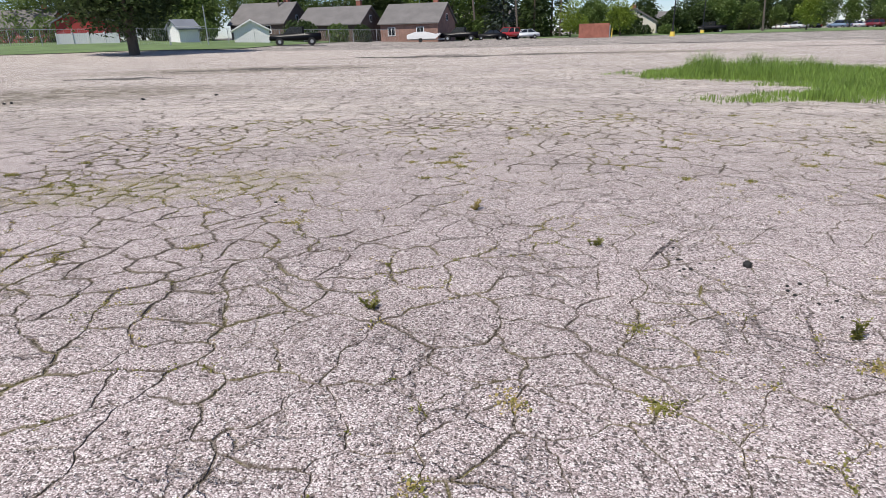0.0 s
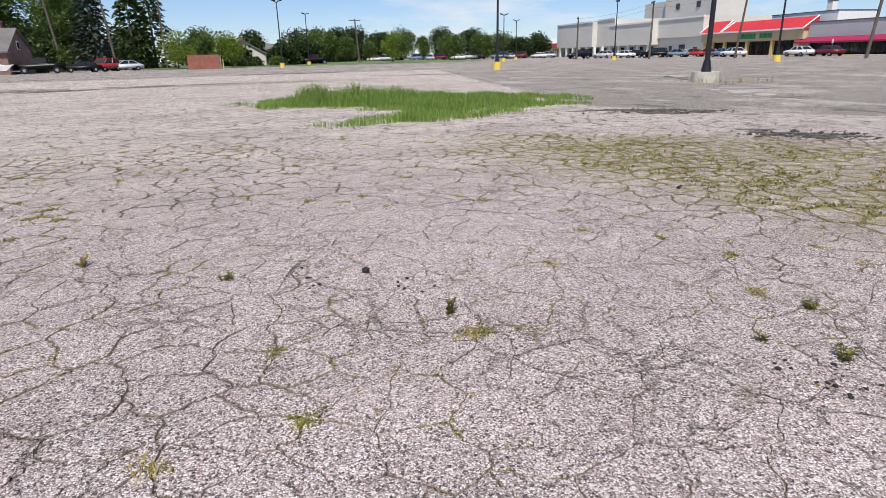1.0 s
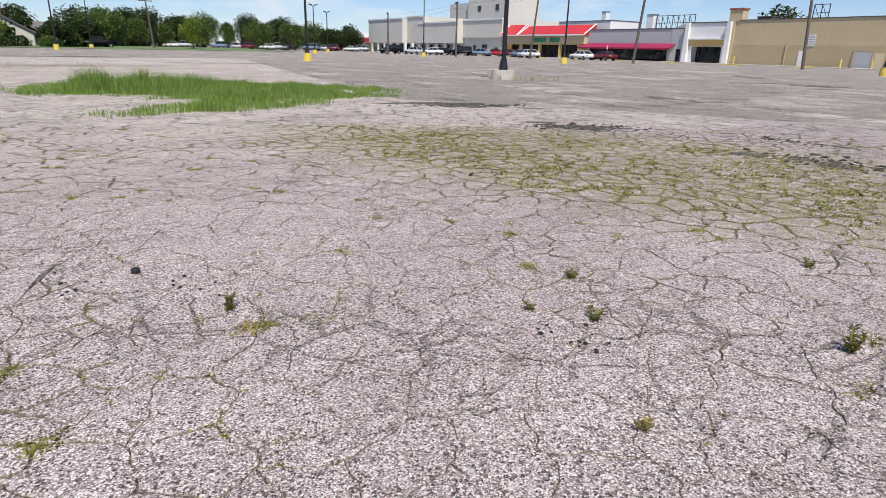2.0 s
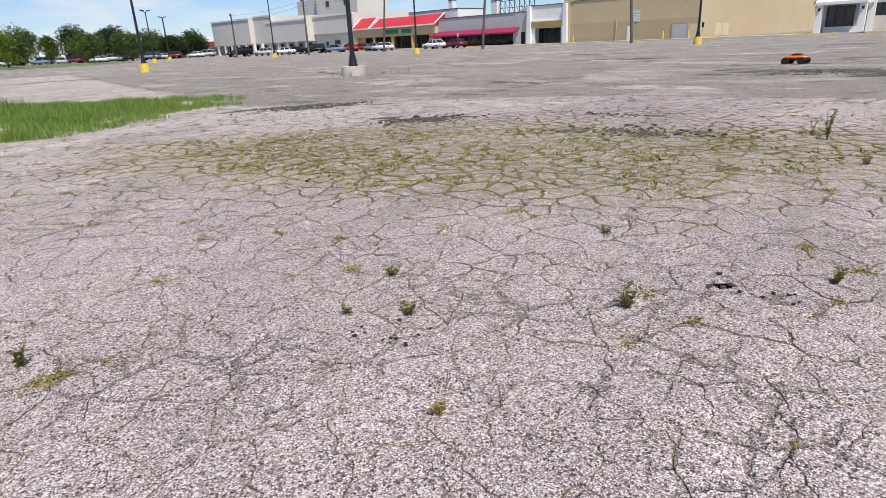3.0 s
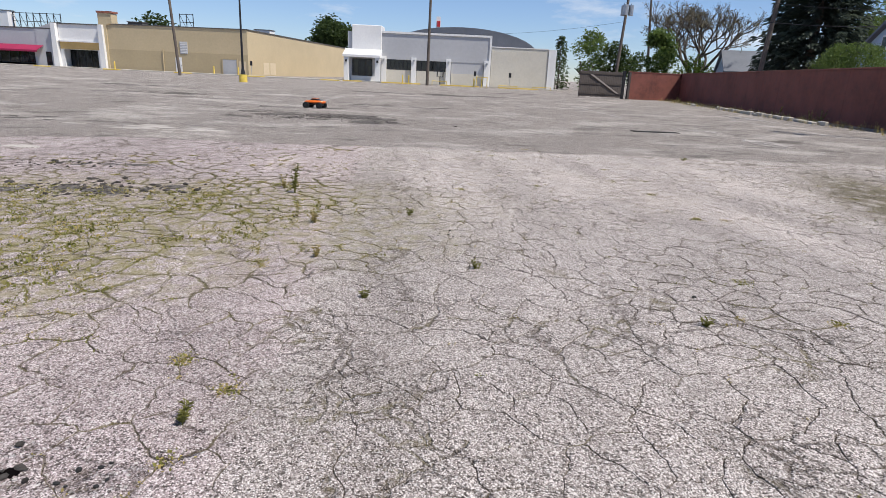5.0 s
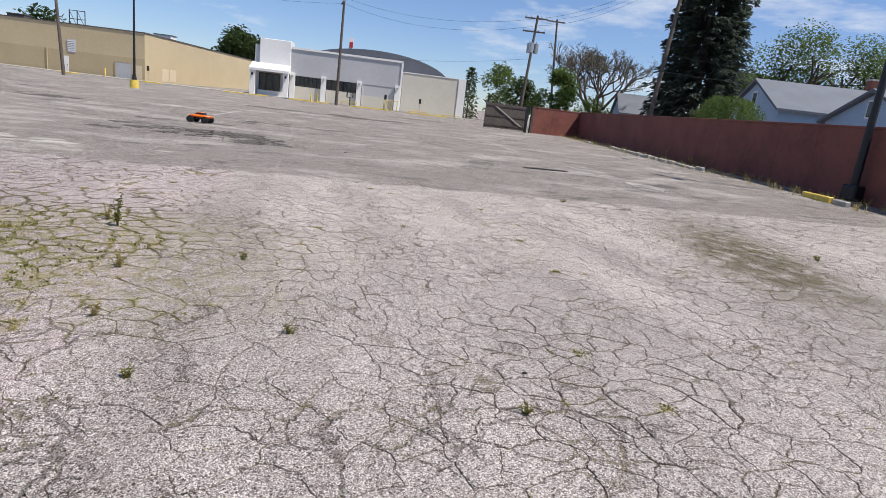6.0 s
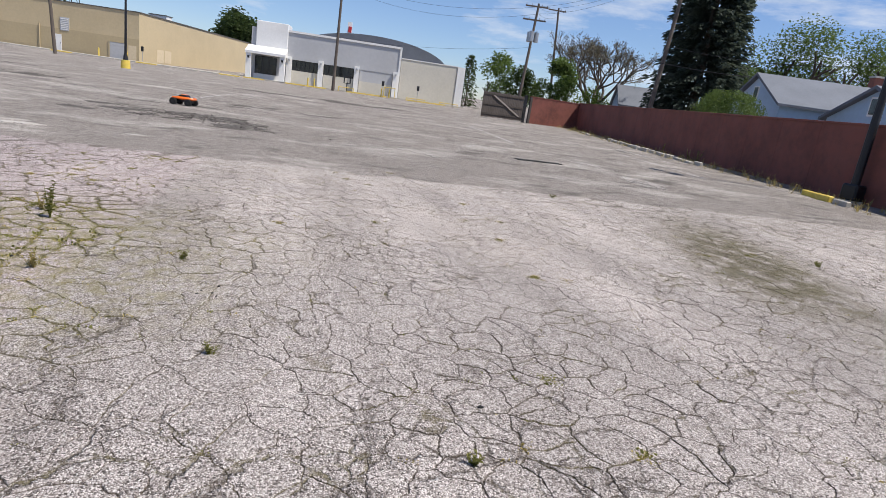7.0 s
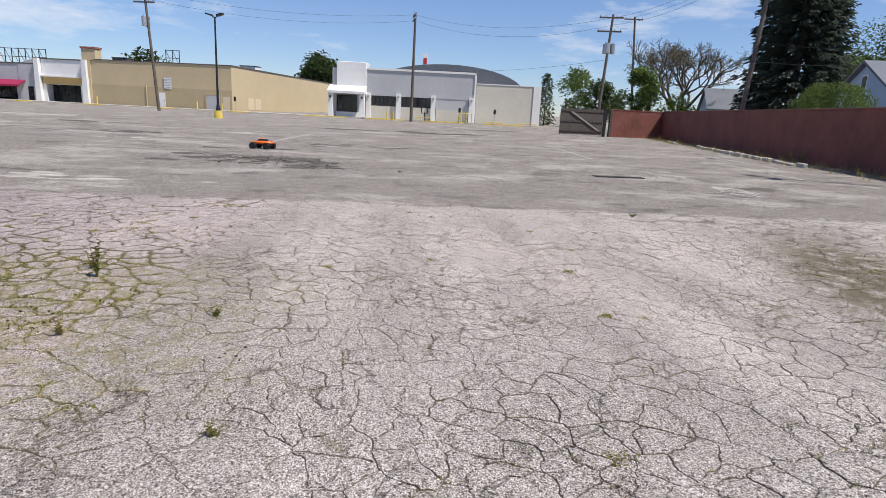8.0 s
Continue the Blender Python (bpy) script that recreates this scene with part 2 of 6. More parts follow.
    col = n.mix(n.math("MULTIPLY", bared, n.ramp(lane, 0.0, 1.0, 0.75, 0.35)), col, (0.70, 0.66, 0.63))
    # broad stains, tracks of paler and darker surface
    st = n.t.nodes.new("ShaderNodeMapping")
    st.inputs["Rotation"].default_value, st.inputs["Scale"].default_value = (0, 0, radians(35)), (0.25, 1.1, 1)
    n.put(n.pos, st.inputs["Vector"])
    streak = n.noise(0.9, 5, 0.62, vec=st.outputs[0])
    broad = n.mix(n.ramp(streak, 0.3, 0.7, 0.0, 1.0), n.mix(1.0, col, (0.86, 0.85, 0.84), "MULTIPLY"), n.mix(1.0, col, (1.10, 1.09, 1.08), "MULTIPLY"))
    col = n.mix(n.ramp(lane, 0.0, 1.0, 1.0, 0.3), col, broad)
    spots = n.noise(0.32, 5, 0.6)
    col = n.mix(n.ramp(spots, 0.58, 0.72, 0.0, 0.4), col, n.mix(1.0, col, (0.62, 0.62, 0.60), "MULTIPLY"))
    # moss and dirt in the hollow, and two smaller places
    moss = moss_mask(n, wob2)
    mp = n.math("MULTIPLY", moss, n.ramp(n.noise(7.0, 4, 0.75), 0.40, 0.60))
    col = n.mix(n.math("MULTIPLY", mp, 0.72), col, n.mix(n.noise(9, 3), (0.17, 0.155, 0.055), (0.30, 0.265, 0.115)))
    silt = n.math("MAXIMUM", blob(n, wob2, -11.5, 22.0, 10, 5.5, 2.2, 0.6), n.math("MAXIMUM", blob(n, wob2, -12.0, 12.2, 20, 4.5, 2.2, 0.6), blob(n, wob2, 3.5, 33.0, 2, 6.0, 1.8, 0.6)))
    silt = n.math("MULTIPLY", silt, n.ramp(n.noise(2.2, 5, 0.75), 0.36, 0.58))
    col = n.mix(n.math("MULTIPLY", silt, 0.78), col, n.mix(n.noise(1.2, 3), (0.17, 0.145, 0.085), (0.12, 0.105, 0.09)))
    oil = n.math("MULTIPLY", blob(n, wob2, 9.1, -7.9, 160, 2.3, 0.85, 0.6), n.ramp(n.noise(3.5, 5, 0.75), 0.3, 0.56))
    col = n.mix(n.math("MULTIPLY", oil, 0.85), col, n.mix(n.noise(4, 3), (0.075, 0.066, 0.045), (0.14, 0.12, 0.055)))
    worn = n.math("MULTIPLY", blob(n, wob2, 7.5, -5.1, 22, 2.6, 0.42, 0.7), 0.55)
    col = n.mix(worn, col, n.mix(1.0, col, (1.3, 1.29, 1.28), "MULTIPLY"))
    seam = n.math("MULTIPLY", n.ramp(n.math("ABSOLUTE", n.math("ADD", n.math("ADD", y, 1.25), n.math("MULTIPLY", wob, 0.8))), 0.1, 0.5, 1.0, 0.0), n.ramp(lane, 0.0, 0.6, 0.4, 0.0))
    col = n.mix(seam, col, n.mix(1.0, col, (0.78, 0.77, 0.77), "MULTIPLY"))
    # hairline cracks
    cw = n.vec("ADD", n.pos, n.vec("ADD", n.vec("SCALE", n.noise(2.2, 3, 0.6, colour=True), 0.30), n.vec("SCALE", n.noise(26, 3, 0.7, colour=True), 0.045)))
    hair = n.math("MINIMUM", n.voronoi(1.5, "DISTANCE_TO_EDGE", vec=cw), n.math("ADD", n.math("MULTIPLY", n.voronoi(3.6, "DISTANCE_TO_EDGE", vec=cw), 0.45), n.ramp(n.noise(0.8, 2), 0.45, 0.6, 0.0, 0.02)))
    crack = n.math("MULTIPLY", n.ramp(hair, 0.003, 0.022, 1.0, 0.0), n.math("MULTIPLY", n.ramp(n.noise(1.1, 3), 0.40, 0.56), n.ramp(n.noise(16, 4, 0.8), 0.36, 0.58)))
    crack = n.math("MULTIPLY", crack, n.ramp(lane, 0.0, 1.0, 1.0, 0.35))
    col = n.mix(n.math("MULTIPLY", crack, n.ramp(grey, 0.0, 1.0, 0.5, 0.68)), col, n.mix(n.ramp(n.noise(1.9, 3), 0.45, 0.6), (0.085, 0.066, 0.050), (0.15, 0.125, 0.05)))
    at = n.t.nodes.new("ShaderNodeAttribute")
    at.attribute_name = "edge_wear"
    sheet = n.ramp(at.outputs["Fac"], 0.005, 0.02, 1.0, 0.0)
    cw2 = n.vec("ADD", n.pos, n.vec("ADD", n.vec("SCALE", n.noise(1.6, 4, 0.6, colour=True), 0.35), n.vec("SCALE", n.noise(20, 3, 0.7, colour=True), 0.06)))
    wide = n.math("MULTIPLY", n.ramp(n.voronoi(2.3, "DISTANCE_TO_EDGE", vec=cw2), 0.02, 0.075, 1.0, 0.0), n.ramp(n.noise(3.0, 4, 0.7), 0.36, 0.6))
    wide = n.math("MULTIPLY", n.math("MULTIPLY", wide, sheet), n.ramp(lane, 0.0, 1.0, 0.8, 0.26))
    col = n.mix(wide, col, n.mix(moss, (0.085, 0.072, 0.052), (0.15, 0.14, 0.05)))
    rim = n.ramp(n.math("ADD", at.outputs["Fac"], n.math("MULTIPLY", n.math("SUBTRACT", n.noise(55, 3, 0.8), 0.5), 1.5)), 0.3, 0.8)
    col = n.mix(n.math("MULTIPLY", rim, n.ramp(moss, 0.0, 1.0, 0.78, 0.55)), col, n.mix(moss, n.mix(n.ramp(n.noise(1.7, 3), 0.45, 0.62), (0.105, 0.083, 0.062), (0.16, 0.135, 0.055)), (0.15, 0.14, 0.05)))
    rel = n.math("SUBTRACT", n.math("SUBTRACT", n.math("MULTIPLY", peb, 0.6), n.math("ADD", n.math("MULTIPLY", dist, 0.5), n.math("MULTIPLY", lost_m, 1.2))), n.math("MULTIPLY", crack, 1.6))
    n.bump(rel, 1.0, 0.008)
    return n.set(colour=col, rough=0.92, spec=0.1)


ASPHALT = asphalt_material()
SOIL = crack_soil_material()
LAWN = surface("lawn_grass", (0.105, 0.155, 0.055), 0.9, 0.4, 6, 0.3, 0.8, 0.05)
TAN = surface("tan_stucco", (0.50, 0.405, 0.255), 0.85, 0.08, 4, 0.25, 0.25, 0.01)
TAN_PALE = surface("tan_overpaint", (0.60, 0.50, 0.345), 0.85, 0.08, 4, 0.25, 0.25, 0.01)
TAN_DARK = surface("tan_stucco_lower", (0.42, 0.34, 0.21), 0.85, 0.08, 4, 0.25, 0.25, 0.01)
WHITE = surface("white_paint", (0.73, 0.725, 0.71), 0.7, 0.06, 4, 0.3, 0.2, 0.01)
CREAM = surface("cream_render", (0.60, 0.575, 0.52), 0.8, 0.06, 3, 0.2, 0.2, 0.01)
PALE_GREY = surface("pale_grey_render", (0.43, 0.435, 0.45), 0.8, 0.07, 3, 0.2, 0.2, 0.01)
BEIGE = surface("beige_block", (0.55, 0.52, 0.45), 0.85, 0.08, 4, 0.3, 0.25, 0.01)
ORANGE = surface("orange_stucco", (0.55, 0.38, 0.15), 0.8, 0.1, 4, 0.4, 0.2, 0.01)
RED_ROOF = surface("red_roof_metal", (0.48, 0.03, 0.035), 0.5, 0.12, 3, 0.4, 0.2, 0.01)
AWNING = surface("maroon_awning", (0.27, 0.015, 0.06), 0.7, 0.15, 5, 0.6, 0.2, 0.01)
GREEN_SIGN = surface("green_sign", (0.02, 0.24, 0.10), 0.5, 0.1)
DARK_GLASS = surface("dark_glass", (0.015, 0.017, 0.019), 0.12, 0.4, 1.0, 0.3, 0.0, spec=0.6)
OPENING_SHADE = surface("painted_recess_shade", (0.045, 0.042, 0.04), 0.9, 0.3, 2, 0.5)
ROOFING = surface("dark_roof_edge", (0.10, 0.095, 0.09), 0.8, 0.3, 4, 0.6)
CONCRETE = surface("pale_concrete", (0.44, 0.41, 0.36), 0.95, 0.25, 8, 1.2, 0.4, 0.01)
YELLOW = surface("worn_yellow_paint", (0.66, 0.49, 0.09), 0.6, 0.18, 9, 1.5, 0.3, 0.005)
BLACK_METAL = surface("black_paint_metal", (0.016, 0.016, 0.018), 0.45, 0.3, 9, 1, 0.1, 0.002)
GREY_METAL = surface("galvanised_metal", (0.42, 0.43, 0.44), 0.45, 0.12, 9, 1, 0.1, 0.002, metal=0.7)
WOOD_POLE = surface("weathered_pole_wood", (0.11, 0.09, 0.075), 0.9, 0.3, 12, 0.8, 0.5, 0.01)
WOOD_GATE = surface("weathered_gate_wood", (0.075, 0.063, 0.056), 0.9, 0.3, 14, 1.5, 0.6, 0.01, island=0.4)
WOOD_BRACE = surface("grey_brace_wood", (0.27, 0.24, 0.22), 0.9, 0.2, 14, 1.5, 0.6, 0.01)
MAROON_WALL = surface("maroon_painted_block", (0.165, 0.058, 0.044), 0.85, 0.34, 3, 0.5, 0.4, 0.01, island=0.2)
MORTAR = surface("maroon_joint", (0.085, 0.032, 0.03), 0.95, 0.15, 9, 0.5)
BRICK_DARK = surface("dark_brown_brick", (0.105, 0.078, 0.064), 0.9, 0.3, 9, 1.2, 0.5, 0.01)
BRICK_PALE = surface("weathered_brick", (0.24, 0.145, 0.115), 0.9, 0.3, 9, 1.2, 0.5, 0.01)
RED_SIDING = surface("red_painted_siding", (0.33, 0.045, 0.04), 0.8, 0.15, 5, 0.6, 0.2, 0.01)
BRICK = surface("red_brick", (0.27, 0.105, 0.075), 0.9, 0.3, 9, 1.2, 0.5, 0.01)
SHINGLE = surface("grey_shingle", (0.13, 0.122, 0.118), 0.9, 0.2, 6, 0.6, 0.5, 0.02)
SHINGLE_PALE = surface("pale_shingle", (0.145, 0.157, 0.180), 0.9, 0.14, 6, 0.6, 0.5, 0.02)
BLUE_SIDING = surface("pale_blue_siding", (0.36, 0.47, 0.58), 0.7, 0.08, 4, 0.5, 0.2, 0.01)
RUBBER = surface("black_rubber", (0.018, 0.018, 0.018), 0.85, 0.3, 20, 2, 0.4, 0.004)
def broken_tar_material():
    """Dark loose crumbs over the grey lane surface, thinning out in patches."""
    n = Nodes("broken_tar")
    sep = n.t.nodes.new("ShaderNodeSeparateColor")
    n.put(n.voronoi(45, out="Color"), sep.inputs[0])
    c = n.mix(sep.outputs[0], (0.035, 0.031, 0.028), (0.17, 0.155, 0.142))
    thin = n.ramp(n.math("ADD", n.noise(3.2, 5, 0.75), n.math("MULTIPLY", n.math("SUBTRACT", sep.outputs[1], 0.5), 0.22)), 0.52, 0.68)
    c = n.mix(thin, c, n.mix(sep.outputs[2], (0.16, 0.147, 0.135), (0.30, 0.28, 0.26)))
    n.bump(n.math("ADD", sep.outputs[0], n.noise(12, 4, 0.7)), 1.0, 0.03)
    return n.set(colour=c, rough=0.95, spec=0.08)


TAR = broken_tar_material()
# near-black that stands in for the shade down in the pothole
HOLE_SHADE = surface("hole_shade_black", (0.006, 0.005, 0.005), 1.0, 0.3, 30, 3, 0.8, 0.01, spec=0.0)
CRUMB = surface("tar_crumb", (0.075, 0.068, 0.062), 0.95, 0.6, 16, 3.0, 1.0, 0.03, spec=0.08)
PALE_PATCH = surface("pale_bare_patch", (0.37, 0.342, 0.312), 0.95, 0.3, 40, 1.0, 0.8, 0.01, spec=0.08)
LINE_PAINT = surface("faded_line_paint", (0.46, 0.44, 0.42), 0.95, 0.3, 20, 2, 0.3, 0.005, spec=0.08)
BARK = surface("tree_bark", (0.10, 0.082, 0.065), 0.95, 0.35, 14, 1.2, 0.8, 0.02)
LEAF = leaf_material("leaf_green", (0.125, 0.190, 0.062), 0.3)
LEAF_DARK = leaf_material("leaf_dark_green", (0.058, 0.092, 0.036), 0.35)
LEAF_BRIGHT = leaf_material("leaf_yellow_green", (0.205, 0.285, 0.055), 0.3)
LEAF_SPRUCE = leaf_material("spruce_needles", (0.072, 0.098, 0.088))
LEAF_BLUE = leaf_material("blue_spruce_needles", (0.060, 0.085, 0.078))
LEAF_GREY = leaf_material("dry_twig_leaf", (0.20, 0.185, 0.13))
GRASS = leaf_material("tall_grass_blades", (0.185, 0.30, 0.075), 0.7)
WEED = leaf_material("weed_leaf", (0.20, 0.21, 0.065), 0.4)
WEED_DRY = leaf_material("dry_weed", (0.36, 0.31, 0.13), 0.35)


# ---- shaping helpers ----
def smooth(v, lo, hi):
    k = min(1.0, max(0.0, (v - lo) / (hi - lo)))
    return k * k * (3 - 2 * k)


def rise(x, y):
    """Height of the lot: level, with the lawns and yards behind it lying a little higher."""
    return 1.25 * smooth(-x, 12, 62) * smooth(y, 30, 68)


def add_box(bm, x0, x1, y0, y1, z0, z1):
    v = [bm.verts.new(c) for c in ((x0, y0, z0), (x1, y0, z0), (x1, y1, z0), (x0, y1, z0), (x0, y0, z1), (x1, y0, z1), (x1, y1, z1), (x0, y1, z1))]
    for f in ((0, 3, 2, 1), (4, 5, 6, 7), (0, 1, 5, 4), (1, 2, 6, 5), (2, 3, 7, 6), (3, 0, 4, 7)):
        bm.faces.new([v[i] for i in f])
    return bm


def box(x0, x1, y0, y1, z0, z1, bevel=0.0):
    bm = add_box(bmesh.new(), x0, x1, y0, y1, z0, z1)
    if bevel:
        bmesh.ops.bevel(bm, geom=bm.edges[:], offset=bevel, segments=1, affect="EDGES")
    return bm


def add_tube(bm, a, b, r0, r1, sides=10, cap=True):
    a, b = Vector(a), Vector(b)
    q = (b - a).to_track_quat("Z", "Y")
    rings = []
    for p, r in ((a, r0), (b, r1)):
        rings.append([bm.verts.new(p + q @ Vector((r * math.cos(i * math.tau / sides), r * math.sin(i * math.tau / sides), 0))) for i in range(sides)])
    for i in range(sides):
        j = (i + 1) % sides
        bm.faces.new((rings[0][i], rings[0][j], rings[1][j], rings[1][i]))
    if cap:
        bm.faces.new(rings[0][::-1])
        bm.faces.new(rings[1])
    return bm


def tube(a, b, r0, r1=None, sides=10):
    return add_tube(bmesh.new(), a, b, r0, r0 if r1 is None else r1, sides)


def prism(profile, y0, y1):
    """A closed x-z outline, drawn out from y0 to y1."""
    bm = bmesh.new()
    a = [bm.verts.new((x, y0, z)) for x, z in profile]
    b = [bm.verts.new((x, y1, z)) for x, z in profile]
    bm.faces.new(a)
    bm.faces.new(b[::-1])
    for i in range(len(profile)):
        j = (i + 1) % len(profile)
        bm.faces.new((a[j], a[i], b[i], b[j]))
    bmesh.ops.recalc_face_normals(bm, faces=bm.faces[:])
    return bm


def mesh_of(name, bm, material, flat=True):
    me = bpy.data.meshes.new(name)
    bm.to_mesh(me)
    bm.free()
    me.materials.append(material)
    if not flat:
        me.polygons.foreach_set("use_smooth", [True] * len(me.polygons))
    return me


def part(name, bm, material, parent=None, label="", flat=True):
    ob = new(name, mesh_of(name, bm, material, flat))
    if parent is not None:
        ob.parent = parent
    return tagged(ob, label)


def thing(name, m, label, category, group="", kind=""):
    ob = new(name)
    ob.matrix_world = m
    return tagged(ob, label, category, group, kind)


def grid_mesh(name, xs, ys, height, material):
    nx, ny = len(xs), len(ys)
    gx, gy = np.meshgrid(xs, ys)
    z = height(gx, gy)
    me = bpy.data.meshes.new(name)
    me.vertices.add(nx * ny)
    me.vertices.foreach_set("co", np.stack((gx, gy, z), -1).ravel())
    i = np.arange((nx - 1) * (ny - 1))
    a = (i // (nx - 1)) * nx + i % (nx - 1)
    quads = np.stack((a, a + 1, a + nx + 1, a + nx), -1)
    me.loops.add(quads.size)
    me.loops.foreach_set("vertex_index", quads.ravel())
    me.polygons.add(len(quads))
    me.polygons.foreach_set("loop_start", np.arange(len(quads)) * 4)
    me.update(calc_edges=True)
    me.materials.append(material)
    return me


# ---- ground ----
def in_cracked(x, y, grow=0.0):
    """Whether a place lies in the stretch of the lot that has broken into slabs."""
    ax, ay, bx, by = 0.4, -0.3, 3.5, -2.8
    k = np.clip(((x - ax) * (bx - ax) + (y - ay) * (by - ay)) / ((bx - ax) ** 2 + (by - ay) ** 2), 0, 1)
    d = np.hypot(x - ax - k * (bx - ax), y - ay - k * (by - ay))
    side = np.minimum(y + 1.3 * x + 3.2, y + 1.9 * x + 4.5)
    side = np.minimum(side, 1.4 * x + y + 4)
    return np.minimum(np.minimum(9.3 - d, side), 12.6 - x) + grow


def smooth_np(v, lo, hi):
    k = np.clip((v - lo) / (hi - lo), 0, 1)
    return k * k * (3 - 2 * k)


def ground_height(x, y):
    z = 1.25 * smooth_np(-x, 12, 62) * smooth_np(y, 30, 68)
    z = z + 0.012 * np.sin(x * 0.31 + 1.1) * np.sin(y * 0.27) * smooth_np(np.hypot(x - 4, y), 10, 20)
    return z - 0.035 * smooth_np(in_cracked(x, y), 0.05, 0.45)


fine = np.arange(-14, 24.01, 0.2)
far_hi = 24 + np.geomspace(0.3, 2400, 70)
far_lo = (-14 - np.geomspace(0.3, 2400, 70))[::-1]
axis = np.concatenate((far_lo, fine, far_hi))
ground = new("ground", grid_mesh("ground", axis, axis, ground_height, ASPHALT))
tagged(ground, "weathered grey asphalt parking lot with bare pebbles and cracks", "ground", kind="structure")

soil_ax = np.arange(-8, 14.01, 0.25)
soil = new("soil", grid_mesh("soil", soil_ax, soil_ax, lambda x, y: np.where(in_cracked(x, y) > 0.3, -0.001, -0.06) + 0 * x, SOIL))
tagged(soil, "dark soil and moss lying in the cracks", "soil", kind="structure")

# lawn strip along the north-west edge of the lot
bm = bmesh.new()
edge = []
for i in range(31):
    k = i / 30
    x, y = -100 + 71 * k, 12 + 42 * k + 0.4 * math.sin(i * 1.7)
    edge.append((x, y))
for (x0, y0), (x1, y1) in zip(edge, edge[1:]):
    for j in range(12):
        a, b = j * 3.0, (j + 1) * 3.0
        bm.faces.new([bm.verts.new((x, y + d, rise(x, y + d) + 0.06)) for x, y, d in ((x0, y0, a), (x1, y1, a), (x1, y1, b), (x0, y0, b))])
bmesh.ops.remove_doubles(bm, verts=bm.verts[:], dist=0.001)
part("lawn", bm, LAWN)
tagged(bpy.data.objects["lawn"], "mown green lawn strip beside the lot", "lawn", kind="structure")
bm = bmesh.new()
for x0, x1, y0, y1 in ((-3, 60, 100, 135),):
    for i in range(16):
        a, b = x0 + (x1 - x0) * i / 16, x0 + (x1 - x0) * (i + 1) / 16
        bm.faces.new([bm.verts.new(c) for c in ((a, y0 + 8 * i / 16, 0.05), (b, y0 + 8 * (i + 1) / 16, 0.05), (b, y1, 0.3), (a, y1, 0.3))])
bmesh.ops.remove_doubles(bm, verts=bm.verts[:], dist=0.001)
part("lawn_far", bm, LAWN)
tagged(bpy.data.objects["lawn_far"], "green verge with young trees beyond the lot", "lawn", kind="structure")

# ---- shopping strip: x runs along the fronts, y out of them, z up ----
STRIP = pose(88.5, 17.6, 0, 0, 0, math.degrees(math.atan2(0.985, 0.17)))


def storefront(parent, x0, x1, z0, z1, y, panes, frame=None):
    """A recessed shop window: dark glass panes between thin mullions."""
    w = (x1 - x0) / panes
    for i in range(panes):
        part("window_pane", box(x0 + i * w + 0.05, x0 + (i + 1) * w - 0.05, y - 0.04, y, z0 + 0.08, z1 - 0.06), DARK_GLASS, parent)
    bm = bmesh.new()
    for i in range(panes + 1):
        add_box(bm, x0 + i * w - 0.05, x0 + i * w + 0.05, y - 0.06, y + 0.05, z0, z1)
    add_box(bm, x0, x1, y - 0.065, y + 0.045, z1 - 0.06, z1 + 0.03)
    add_box(bm, x0, x1, y - 0.065, y + 0.045, z0, z0 + 0.08)
    part("window_frame", bm, frame or BLACK_METAL, parent)


def walls(parent, material, x0, x1, back, h, t=0.3, opening=None, base=-0.6, label="", y=0.0):
    """Four walls with thickness; opening = (x0, x1, top) goes through the front."""
    if opening:
        a, b, top = opening
        front = prism([(x0, base), (x0, h), (x1, h), (x1, base), (b, base), (b, top), (a, top), (a, base)], y - t, y)
    else:
        front = box(x0, x1, y - t, y, base, h)
    part("front_wall", front, material, parent, label)
    part("side_wall", box(x0, x0 + t, y - back, y - t - 0.002, base, h), material, parent)
    part("side_wall", box(x1 - t, x1, y - back, y - t - 0.002, base, h), material, parent)
    part("back_wall", box(x0, x1, y - back - t, y - back - 0.002, base, h), material, parent)


